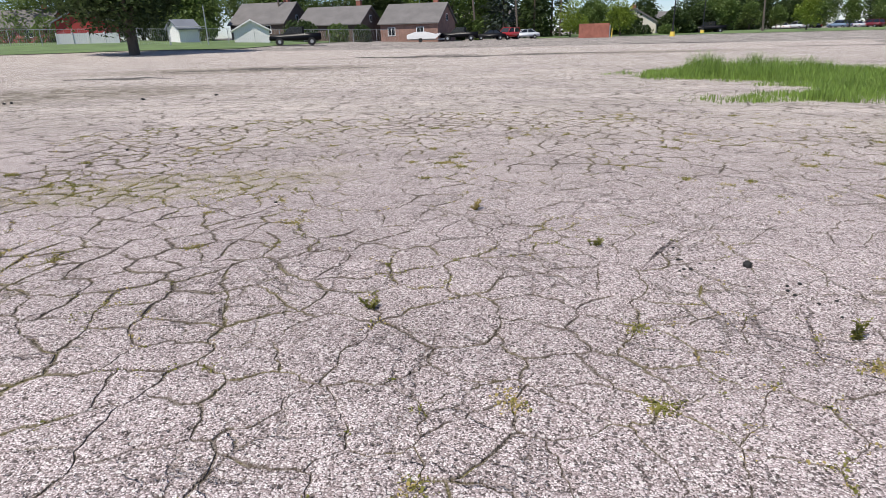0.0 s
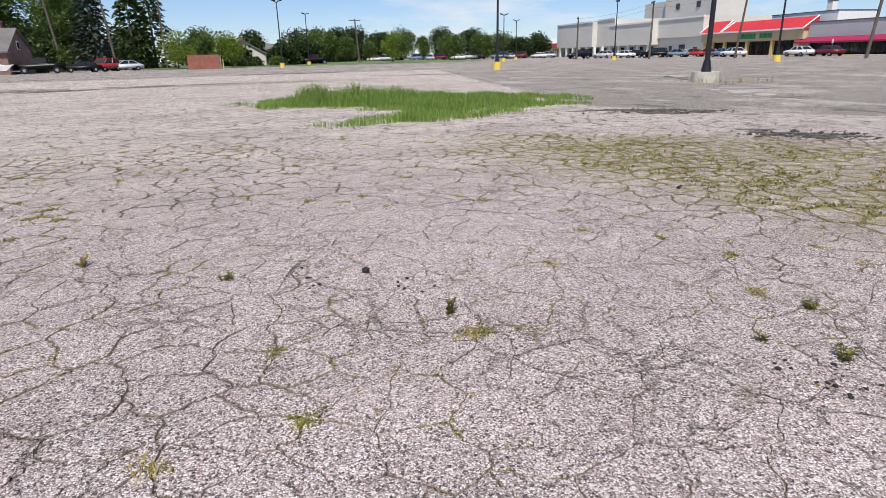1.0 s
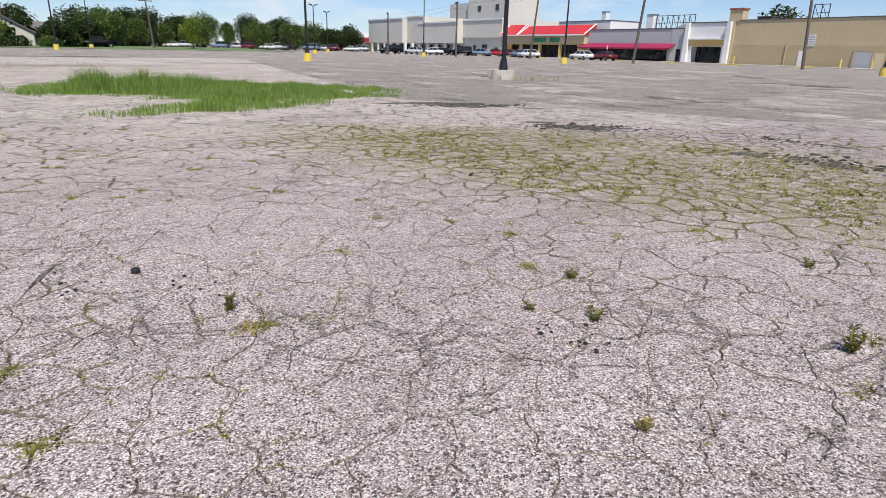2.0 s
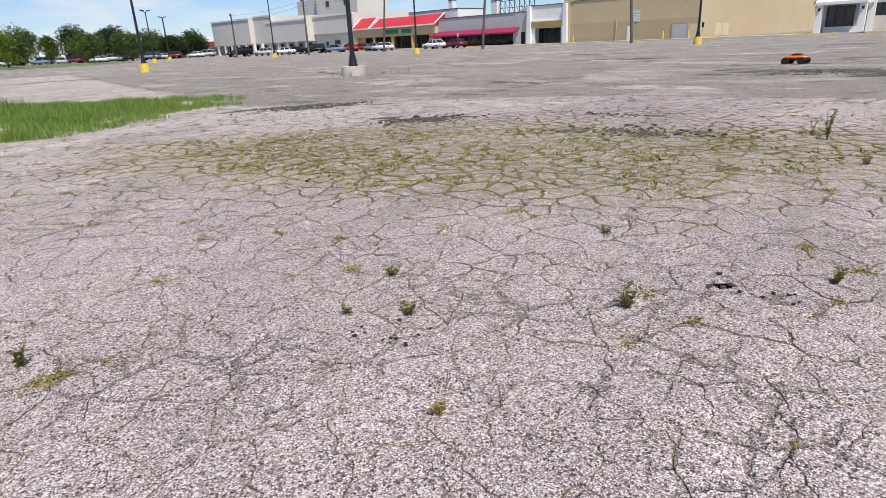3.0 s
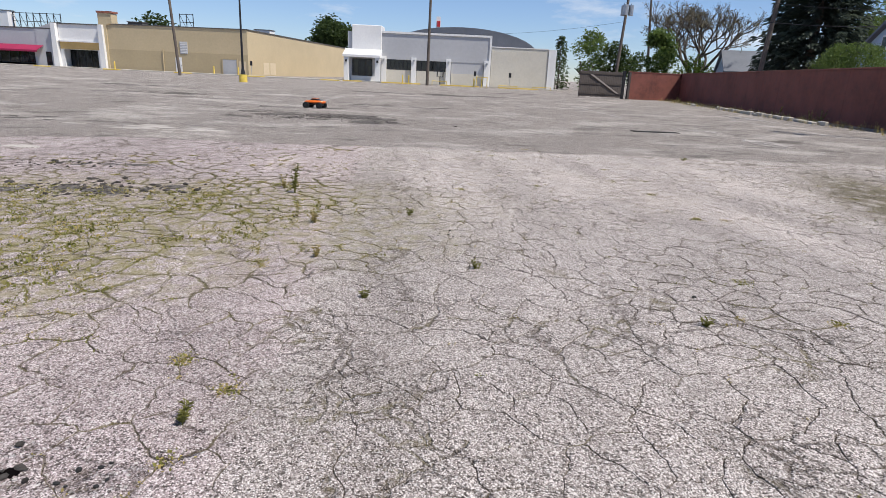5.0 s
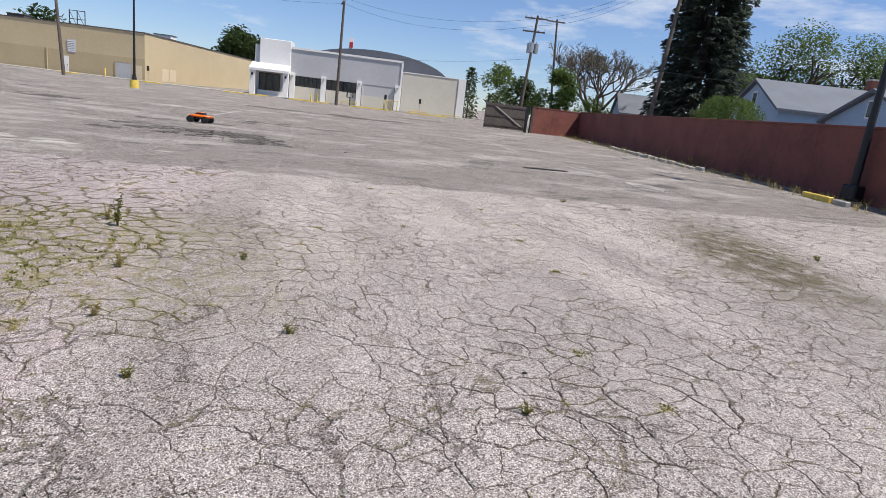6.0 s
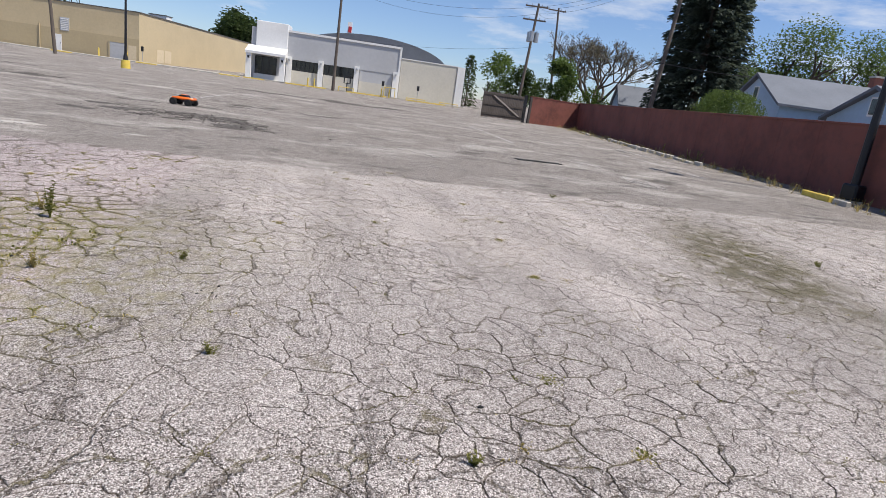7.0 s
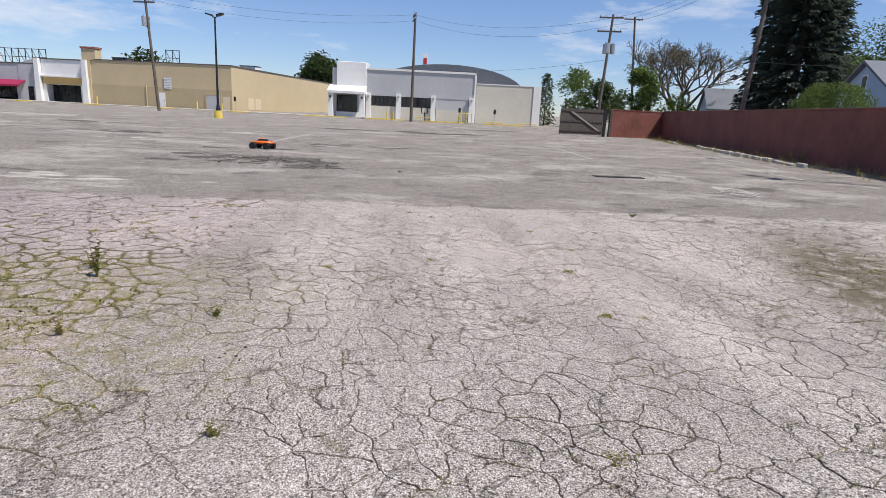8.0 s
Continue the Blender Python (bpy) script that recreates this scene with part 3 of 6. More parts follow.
def tan_store():
    b = thing("store_building", STRIP, "tan stucco store with a blank two-tone front and pale side", "building")
    walls(b, TAN, 2.0, 22.2, 52, 6.0)
    part("lower_wall", box(1.97, 22.2, 0.0, 0.05, 0, 2.75), TAN_DARK, b, "darker tan lower band")
    part("roof", box(2.3, 21.9, -52, -0.3, 5.4, 5.6), ROOFING, b)
    bm = bmesh.new()
    add_box(bm, 1.9, 22.25, -0.42, 0.08, 6.0, 6.12)
    add_box(bm, 1.9, 2.4, -52.4, -0.42, 6.0, 6.12)
    part("coping", bm, ROOFING, b)
    p = part("pilaster", prism([(22.2, -0.3), (22.2, 5.9), (21.3, 6.1), (21.3, 7.4), (23.3, 7.5), (23.3, -0.3)], -1.2, 0.14), TAN, b, "tall tan pilaster above the roofline")
    part("cap", box(21.2, 23.4, -1.3, 0.24, 7.45, 7.7), BRICK, p)
    d = part("loading_door", box(3.6, 5.6, 0.052, 0.1, 0, 2.05), PALE_GREY, b, "grey steel loading door")
    for i in range(5):
        part("door_panel", box(3.66, 5.54, 0.1, 0.12, 0.05 + i * 0.4, 0.41 + i * 0.4), PALE_GREY, d)
    part("door_frame", add_box(add_box(add_box(bmesh.new(), 3.45, 3.6, 0.05, 0.14, 0, 2.2), 5.6, 5.75, 0.05, 0.14, 0, 2.2), 3.6, 5.6, 0.05, 0.14, 2.05, 2.2), TAN_DARK, b)
    part("painted_panel", box(2.3, 3.3, 0.052, 0.07, 0, 1.9), TAN_PALE, b, "pale overpainted patch")
    v = part("vent", box(10.6, 11.7, 0.0, 0.08, 2.55, 4.15), PALE_GREY, b, "pale louvred wall vent")
    for i in range(7):
        part("louvre", box(10.7, 11.6, 0.08, 0.12, 2.65 + i * 0.21, 2.76 + i * 0.21), WHITE, v)
    d = part("door", box(11.55, 12.45, 0.052, 0.1, 0, 2.05), WHITE, b, "white steel service door")
    part("handle", box(11.62, 11.7, 0.1, 0.16, 0.95, 1.05), BLACK_METAL, d)
    part("downpipe", tube((14.2, 0.12, 0.0), (14.2, 0.12, 3.0), 0.07), TAN_DARK, b)
    for x, y in ((1.0, 0), (1.0, 1)):
        part("overpainted_patch", box(1.97, 1.995, -7.5 - y * 2.6, -5.3 - y * 2.6, 0.2, 1.9), TAN_PALE, b, "pale overpainted patch on the side wall")
    return b


def white_shop():
    b = thing("shop_building", STRIP, "white shopfront with an orange fascia and sloped white piers", "building")
    walls(b, WHITE, 23.3, 29.5, 28, 5.8, opening=(23.9, 29.0, 2.45))
    part("fascia", box(23.4, 29.4, 0.0, 0.1, 2.5, 3.45), ORANGE, b, "orange fascia band")
    part("ledge", box(23.3, 29.5, 0.0, 0.35, 3.45, 3.62), WHITE, b)
    part("coping", box(23.2, 29.6, -0.4, 0.1, 5.8, 5.95), ROOFING, b)
    part("roof", box(23.6, 29.2, -28, -0.3, 5.2, 5.35), ROOFING, b)
    storefront(b, 23.9, 29.0, 0.0, 2.45, -1.4, 5)
    for x in (22.9, 29.9):
        part("pier", prism([(x - 0.42, -0.4), (x - 0.3, 5.9), (x + 0.3, 5.9), (x + 0.42, -0.4)], -0.3, 0.55), WHITE, b, "sloped white pier")
    return b


def awning_shop():
    b = thing("shop_building", STRIP, "grey shop with a long maroon awning and dark windows", "building")
    walls(b, PALE_GREY, 30.4, 51.4, 28, 5.05, opening=(33.5, 50.9, 2.5))
    part("end_wall", prism([(30.4, -0.3), (30.4, 5.9), (33.0, 5.05), (33.0, -0.3)], 0.0, 0.06), PALE_GREY, b)
    part("coping", box(30.3, 51.5, -0.4, 0.08, 5.05, 5.2), ROOFING, b)
    part("roof", box(30.7, 51.1, -28, -0.3, 4.4, 4.55), ROOFING, b)
    a = part("awning", prism([(0.02, 2.85), (1.5, 2.15), (1.5, 1.9), (1.44, 1.9), (1.44, 2.1), (0.02, 2.78)], -52.4, -32.0), AWNING, b, "long maroon fabric awning")
    a.matrix_local = pose(0, 0, 0, 0, 0, 90)
    for i in range(9):
        part("rafter", tube((33 + i * 2.3, 0.05, 2.0), (33 + i * 2.3, 1.42, 2.0), 0.025), BLACK_METAL, a).matrix_local = pose(0, 0, 0, 0, 0, -90)
    storefront(b, 33.5, 50.9, 0.35, 2.5, -0.5, 12)
    part("door", box(30.9, 31.7, 0.06, 0.1, 0, 2.0), DARK_GLASS, b, "dark glass side door")
    return b


def red_roof_store():
    b = thing("store_building", STRIP, "tan discount store with a red mansard roof and green sign letters", "building")
    walls(b, ORANGE, 51.5, 76.6, 28, 4.3, opening=(54.0, 74.0, 2.5))
    part("fascia", box(51.4, 76.7, 0.0, 0.9, 2.6, 4.25), TAN, b, "tan fascia board")
    for x0, x1, h in ((51.2, 70.6, 6.15), (71.0, 76.9, 6.5)):
        r = part("roof_slope", prism([(1.2, 4.2), (1.2, 4.42), (-1.6, h), (-1.75, h), (-1.75, 4.2)], -x1, -x0), RED_ROOF, b, "red metal mansard roof")
        r.matrix_local = pose(0, 0, 0, 0, 0, 90)
        for e in (x0, x1):
            part("roof_trim", add_tube(bmesh.new(), (e, 1.22, 4.35), (e, -1.6, h + 0.05), 0.12, 0.12, 6), WHITE, b)
        part("roof_trim", box(x0, x1, 1.2, 1.3, 4.15, 4.4), WHITE, b)
    for x in (52.2, 58, 64, 70, 75.8):
        part("pillar", box(x - 0.25, x + 0.25, 0.35, 0.85, -0.3, 2.6), ORANGE, b)
    storefront(b, 54.0, 74.0, 0.1, 2.5, -0.3, 12)
    s = part("sign_board", box(55.4, 66.6, 0.9, 0.95, 2.85, 3.85), TAN, b)
    widths = (0.62, 0.66, 0.5, 0.5, 0.66, 0.62, 0.0, 0.6, 0.62, 0.55, 0.55)
    x = 66.2
    for w in widths:
        if not w:
            x -= 0.9
            continue
        part("sign_letter", prism([(x, 2.95), (x, 3.75), (x - w * 0.4, 3.8), (x - w, 3.7), (x - w * 0.9, 2.95)], 0.95, 1.08), GREEN_SIGN, s, "green sign shape")
        x -= w + 0.16
    return b


def anchor_store():
    b = thing("department_store", STRIP, "large cream department store with stepped walls and a tall tower", "building")
    walls(b, CREAM, 77.2, 92.5, 40, 7.9, base=-1.0)
    part("upper_band", box(77.1, 92.6, 0.0, 0.5, 3.9, 7.9), CREAM, b)
    walls(b, CREAM, 92.6, 111.0, 40, 7.5, base=-1.0)
    part("upper_band", box(92.6, 111.0, 0.0, 2.4, 2.6, 7.4), CREAM, b)
    walls(b, CREAM, 111.1, 142, 40, 9.2, base=-1.0)
    part("upper_band", box(111.1, 120, 0.0, 0.8, 2.6, 9.2), CREAM, b)
    part("upper_band", box(120.1, 142, 0.0, 2.2, 2.6, 8.9), CREAM, b)
    for x0, x1, y, z in ((77, 92.6, 0.55, 7.6), (92.6, 111, 2.45, 7.3), (111, 120, 0.85, 9.1), (120.1, 142.1, 2.25, 8.8)):
        part("coping", box(x0, x1, y - 0.3, y + 0.12, z, z + 0.35), WHITE, b)
    walls(b, CREAM, 94, 112, 9.7, 16.0, base=4.0, y=-14)
    part("tower_block", box(112.1, 123, -23, -15, 5, 13.4), CREAM, b)
    part("tower_window", box(106, 107.4, -13.98, -13.9, 11, 12.4), DARK_GLASS, b)
    part("tower_window", box(98, 99.4, -13.98, -13.9, 11, 12.4), DARK_GLASS, b)
    for i in range(12):
        part("column", box(93.5 + i * 4.2, 94.1 + i * 4.2, 1.6, 2.2, -1, 2.6), WHITE, b)
    for i in range(11):
        part("shop_window", box(94.6 + i * 4.2, 97.2 + i * 4.2, 0.02, 0.1, -0.5, 2.2), DARK_GLASS, b)
    # doorways: solid boxes on the wall, the shade of a recess in their colour
    for x, w, h in ((79, 1.2, 1.8), (83, 2.0, 2.4), (87.5, 1.0, 2.2), (90, 1.2, 1.6)):
        part("door", box(x, x + w, 0.02, 0.12, -0.6, h), OPENING_SHADE, b)
    return b


def far_strip():
    b = thing("shop_building", STRIP @ pose(0, -6, 0), "distant low orange shop row with white roof units", "building")
    walls(b, ORANGE, 150, 260, 25, 4.0, base=-1)
    part("fascia", box(150, 258, 0, 0.5, 3.0, 4.3), RED_ROOF, b)
    for i in range(16):
        part("window_pane", box(152 + i * 6.5, 156.5 + i * 6.5, 0.02, 0.1, 0, 2.4), DARK_GLASS, b)
    for x in (166, 190, 225):
        part("roof_unit", box(x, x + 5, -14, -9, 4, 6.5), WHITE, b)
    return b


def grey_store():
    b = thing("store_building", pose(87.3, 4.4, 0, 0, 0, math.degrees(math.atan2(0.996, 0.09))), "white and grey corner store with a domed roof and porch", "building")
    walls(b, PALE_GREY, -17.9, 1.4, 30, 6.5, opening=(-17.5, -3.4, 3.1))
    part("frame_band", add_box(add_box(bmesh.new(), -18.1, -3.2, 0, 0.12, 6.45, 6.7), -18.15, -17.9, -0.3, 0.12, -0.2, 6.7), WHITE, b)
    part("tower", box(-3.2, 0.8, -3.5, 0.25, 3.4, 7.35, 0.05), WHITE, b, "white tower over the entrance")
    c = part("canopy", prism([(0.2, 4.25), (2.4, 3.45), (2.4, 3.15), (0.2, 3.15)], -1.7, 3.3), WHITE, b, "white sloping porch roof")
    c.matrix_local = pose(0, 0, 0, 0, 0, 90)
    for x in (-2.95, 1.25):
        p = part("porch_column", box(x - 0.32, x + 0.32, 1.6, 2.3, -0.1, 3.15), WHITE, b)
        part("wall_lamp", box(x - 0.12, x + 0.12, 2.3, 2.5, 2.5, 2.8), BLACK_METAL, p)
    part("porch_floor", box(-3.4, 1.7, 0, 2.6, -0.1, 0.12), CONCRETE, b)
    storefront(b, -1.9, 0.75, 0.75, 2.95, 0.1, 3)
    part("porch_wall", box(-2.6, 0.9, 0.12, 0.2, 0.12, 0.75), WHITE, b)
    for x in (-3.55, -7.65, -12.4, -17.6):
        p = part("pillar", box(x - 0.33, x + 0.33, -0.3, 0.35, -0.1, 3.45), WHITE, b)
        part("wall_lamp", box(x - 0.12, x + 0.12, 0.35, 0.5, 2.9, 3.15), GREY_METAL, p)
    for x0, x1 in ((-7.3, -3.9), (-12.0, -8.05)):
        storefront(b, x0, x1, 1.75, 3.1, -0.25, 6)
        part("sill_wall", box(x0, x1, -0.28, -0.02, -0.1, 1.75), BEIGE, b)
    part("shutter", box(-17.2, -12.8, -0.2, -0.05, 1.6, 3.1), PALE_GREY, b, "grey closed shutter")
    part("sill_wall", box(-17.2, -12.8, -0.28, -0.02, -0.1, 1.6), BEIGE, b)
    walls(b, BEIGE, -25.9, -18.2, 26, 5.25, label="lower beige block side wing")
    part("corner_pier", box(-27.0, -25.95, -26, 0.1, -0.1, 5.3), WHITE, b)
    part("coping", box(-25.9, -18.2, -0.35, 0.06, 5.25, 5.36), WHITE, b)
    # shallow barrel roof
    prof = [(-14.2 + 11.5 * math.cos(math.pi * i / 20), 4.6 + 3.7 * math.sin(math.pi * i / 20)) for i in range(21)]
    part("barrel_roof", prism(prof, -40, -9), SHINGLE_PALE, b, "low grey barrel roof")
    u = part("roof_sign", box(-10.5, -9.8, -20.2, -19.8, 8.2, 10.6), WHITE, b, "small red and white roof sign")
    part("sign_panel", box(-10.45, -9.95, -19.8, -19.6, 9.0, 9.9), RED_ROOF, u)
    return b


for build in (tan_store, white_shop, awning_shop, red_roof_store, anchor_store, far_strip, grey_store):
    build()

# kerb and walk before the shops
pave = thing("pavement", STRIP, "pale concrete shop walk with a yellow-edged kerb", "pavement", kind="structure")
for i in range(38):
    part("kerb_stone", box(-12 + i * 2.5, -9.53 + i * 2.5, 4.0, 4.3, -0.1, 0.14, 0.02), YELLOW if i % 4 == 0 else CONCRETE, pave)
for i in range(24):
    part("paving_slab", box(-12 + i * 4, -8.02 + i * 4, 0.6, 4.0, -0.1, 0.12), CONCRETE, pave)
pave2 = thing("pavement_south", pose(87.3, 4.4, 0, 0, 0, math.degrees(math.atan2(0.996, 0.09))), "pale concrete walk with a yellow kerb by the corner store", "pavement", kind="structure")
for i in range(11):
    part("kerb_stone", box(-27 + i * 2.6, -24.43 + i * 2.6, 3.2, 3.5, -0.1, 0.15, 0.02), YELLOW if i % 3 else CONCRETE, pave2)
for i in range(8):
    part("paving_slab", box(-27 + i * 3.5, -23.52 + i * 3.5, 0.36, 3.2, -0.1, 0.1), CONCRETE, pave2)


# roof clutter
def roof_unit(x, y, z, w, d, h, label, mat=None):
    b = thing("roof_unit", STRIP @ pose(x, y, z), label, "roof unit", "units on the shop roofs")
    part("casing", box(-w / 2, w / 2, -d / 2, d / 2, 0, h, 0.04), mat or GREY_METAL, b)
    part("cap", box(-w / 2 - 0.08, w / 2 + 0.08, -d / 2 - 0.08, d / 2 + 0.08, h, h + 0.1), ROOFING, b)


roof_unit(20.0, -4, 5.6, 2.2, 1.6, 1.0, "low dark roof vent box on the tan store", ROOFING)
roof_unit(45.5, -10, 4.55, 1.5, 1.5, 3.4, "white chimney-like roof vent on the grey shop", WHITE)
roof_unit(61, -14, 4.0, 1.2, 1.2, 5.2, "tall white flue on the shop roof", WHITE)
roof_unit(57, -8, 4.3, 14, 8, 2.6, "long white upper storey box on the shop roof", WHITE)
roof_unit(-0.5 + 4, -10, 5.6, 2.4, 2.0, 1.0, "small white roof unit on the tan store", WHITE)


def roof_frame(x, y, z, w, h, n):
    b = thing("roof_frame", STRIP @ pose(x, y, z), "dark steel lattice frame standing on a shop roof", "steel frame", "steel frames on the roofs")
    for i in range(n + 1):
        part("post", tube((i * w / n, 0, 0), (i * w / n, 0, h), 0.07, sides=6), BLACK_METAL, b)
    for k in (0.25, 0.6, 0.97):
        part("rail", tube((0, 0, h * k), (w, 0, h * k), 0.05, sides=6), BLACK_METAL, b)
    for i in range(n):
        part("brace", tube((i * w / n, 0.02, h * 0.25), ((i + 1) * w / n, 0.02, h * 0.97), 0.035, sides=6), BLACK_METAL, b)
    part("platform", box(0, w, -1.5, 1.0, 0.8, 0.9), BLACK_METAL, b)


roof_frame(36.5, -10, 4.55, 8.0, 3.3, 7)
roof_frame(15.8, -12, 5.6, 2.2, 3.1, 2)


# ---- poles ----
def light_pole(x, y, h, base, label, heads=2, turn=0.0):
    b = thing("light_pole", pose(x, y, rise(x, y), 0, 0, turn), label, "light pole", "light poles of the lot")
    if base == "grey":
        part("footing", tube((0, 0, -0.1), (0, 0, 0.38), 0.52, 0.50, 24), CONCRETE, b, "pale concrete footing")
        z = 0.38
    elif base == "none":
        part("footing", tube((0, 0, -0.1), (0, 0, 0.06), 0.34, 0.33, 20), CONCRETE, b, "low concrete footing")
        z = 0.06
    else:
        part("footing", tube((0, 0, -0.1), (0, 0, 0.62), 0.35, 0.31, 20), YELLOW, b, "yellow painted footing")
        z = 0.62
    part("base_cover", box(-0.25, 0.25, -0.25, 0.25, z, z + 0.5, 0.05) if base == "none" else tube((0, 0, z), (0, 0, z + 0.45), 0.2, 0.12, 14), BLACK_METAL, b)
    part("shaft", tube((0, 0, z + 0.3), (0, 0, h), 0.13 if base == "none" else 0.10, 0.08 if base == "none" else 0.062, 12), BLACK_METAL, b)
    for i in range(heads):
        s = 1 if i == 0 else -1
        a = part("arm", tube((0, 0, h - 0.1), (s * 0.3, 0, h + 0.12), 0.04, 0.035, 8), BLACK_METAL, b)
        part("lamp_head", prism([(s * 0.22, h + 0.05), (s * 0.25, h + 0.2), (s * 0.7, h + 0.3), (s * 0.74, h + 0.2)], -0.2, 0.2), BLACK_METAL, a)
    return b


LIT = "black metal light pole on a yellow painted footing"
light_pole(15.8, 88.4, 8.6, "yellow", LIT, turn=20)
light_pole(24.7, 112, 8.6, "yellow", LIT, turn=20)
light_pole(25.2, 43.5, 9.6, "yellow", LIT)
light_pole(19.65, 17.2, 9.6, "grey", "black metal light pole on a bare concrete footing", turn=40)
light_pole(52.8, 39.4, 9.2, "yellow", LIT)
light_pole(54.7, 11.75, 7.9, "yellow", LIT, turn=75)
light_pole(61.4, 72.6, 8.0, "yellow", LIT, turn=60)
light_pole(50.5, 86.3, 7.0, "yellow", LIT)
light_pole(67.7, 111, 7.6, "yellow", LIT)
light_pole(78, 128, 8.6, "yellow", LIT)
light_pole(18.05, -19.0, 9.4, "none", "black metal light pole standing by the maroon wall", turn=10)


def utility_pole(x, y, h, lean=(0, 0), arms=(0.3,), turn=0.0, cans=0, r=0.15):
    b = thing("utility_pole", pose(x, y, rise(x, y) - 0.1), "weathered wooden utility pole with cross arms", "utility pole", "utility poles")
    top = Vector((lean[0], lean[1], h))
    part("shaft", tube((0, 0, 0), top, r * 1.15, r * 0.75, 10), WOOD_POLE, b)
    for k in arms:
        p = top * ((h - k) / h)
        a = part("cross_arm", box(-1.15, 1.15, -0.06, 0.06, -0.07, 0.07), WOOD_POLE, b)
        a.matrix_local = Matrix.Translation(p) @ pose(0, 0.14, 0, 0, 0, turn)
        for s in (-1.05, -0.5, 0.5, 1.05):
            part("insulator", tube((s, 0, 0.07), (s, 0, 0.25), 0.045, 0.03, 8), GREY_METAL, a)
    for i in range(cans):
        p = top * ((h - 3.2) / h)
        ang = i * 2.2 + 0.4
        c = part("transformer", tube((0, 0, -0.5), (0, 0, 0.45), 0.24, 0.24, 14), GREY_METAL, b, "grey transformer can")
        c.location = p + Vector((0.45 * math.cos(ang), 0.45 * math.sin(ang), 0))
        part("bushing", tube((0, 0, 0.45), (0, 0, 0.65), 0.05, 0.03, 8), GREY_METAL, c)
    return b.matrix_world @ top


P1 = utility_pole(71.0, 22.6, 12.4, (0.2, 0.9), (0.3, 1.3), 80, 2)
P2 = utility_pole(79.0, -4.8, 13.0, (0, -0.1), (0.4, 0.9), 5, 0, 0.18)
P3 = utility_pole(62.4, -22.9, 11.6, (0.9, -0.9), (0.3, 1.6), 75, 3)
P4 = utility_pole(78.3, -33.0, 14.0, (0, 1.2), (0.3,), 85)
P5 = utility_pole(55.3, -33.5, 17.5, (1.1, -1.9), (0.4,), 80, 0, 0.2)
P6 = utility_pole(69.0, 41.2, 13.6, (0.2, -1.0), (0.3,), 80)
P7 = utility_pole(72.9, 61.2, 10.0, (0.1, -1.0), (0.3,), 80)
P8 = utility_pole(68.5, 73.0, 8.4, (0, 0), (0.2,), 60)
P9 = utility_pole(72.0, 96.0, 7.6, (0, 0), (0.2,), 60)
utility_pole(36, 118, 8.4, (-0.5, 0), (0.3,), 0)
utility_pole(-12.5, 102, 13, (-1.2, 0), (0.3,), 0)
utility_pole(-6, 106, 13, (-0.9, 0), (0.3,), 0)
utility_pole(1.0, 112, 12, (0.1, 0), (0.3,), 0)
utility_pole(-42, 92, 14, (0, 0), (0.3,), 0)


def wire(a, b, sag, r=0.011):
    a, b = Vector(a), Vector(b)
    bm = bmesh.new()
    pts = [a.lerp(b, i / 14) + Vector((0, 0, -sag * 4 * (i / 14) * (1 - i / 14))) for i in range(15)]
    for p, q in zip(pts, pts[1:]):
        add_tube(bm, p, q, r, r, 4, False)
    ob = part("overhead_wire", bm, BLACK_METAL)
    tagged(ob, "thin black overhead wire between poles", "wire", "overhead wires")


for a, b, s in ((P1, P2, 0.9), (P2, P3, 1.2), (P3, P4, 0.3), (P3, P5, 1.0), (P1, P6, 0.6), (P6, P7, 0.5), (P7, P8, 0.4), (P8, P9, 0.4)):
    wire(a - Vector((0, 0, 0.3)), b - Vector((0, 0, 0.3)), s)
    wire(a - Vector((0.3, 0, 1.0)), b - Vector((0.3, 0, 1.0)), s * 1.2)
wire(P3 - Vector((0, 0, 4.2)), P2 - Vector((0, 0, 6.6)), 0.6)
wire((41, -43, 6.8), (54.5, -33.2, 7.0), 0.5, 0.03)
wire((41, -43, 7.9), (54.7, -33.4, 8.6), 0.6, 0.018)
wire(P5 - Vector((0, 0, 1)), P4 + Vector((0, 0, 0)), 0.8)

# ---- maroon wall and gate on the south side ----
WA, WB, WH = Vector((56.0, -27.0, 0)), Vector((9.0, -17.7, 0)), 2.4


def block_wall(name, a, b, h, label):
    """A long painted wall of big panels between thin joints."""
    d = b - a
    n = max(1, round(d.length / 2.44))
    w = d.length / n
    ob = thing(name, Matrix.Translation(a) @ pose(0, 0, 0, 0, 0, math.degrees(math.atan2(d.y, d.x))), label, "wall", kind="structure")
    part("core", box(0, d.length, 0.03, 0.17, -0.2, h - 0.03), MORTAR, ob)
    me = None
    for i in range(n):
        if me is None:
            me = mesh_of("wall_panel", box(0.003, w - 0.003, 0.0, 0.2, -0.2, h - 0.05, 0.004), MAROON_WALL)
        p = new("wall_panel", me)
        p.parent, p.location = ob, (i * w, 0, random.uniform(-0.02, 0.02))
    part("coping", box(0, d.length, -0.03, 0.23, h - 0.05, h + 0.03, 0.01), MAROON_WALL, ob)
    return ob


block_wall("wall_south", WB, WA, WH, "long maroon painted wall in its own shade")
block_wall("wall_corner", WA + Vector((0.0, 0.1, 0)), Vector((55.2, -21.6, 0)), WH - 0.05, "short maroon painted wall return in the sun")

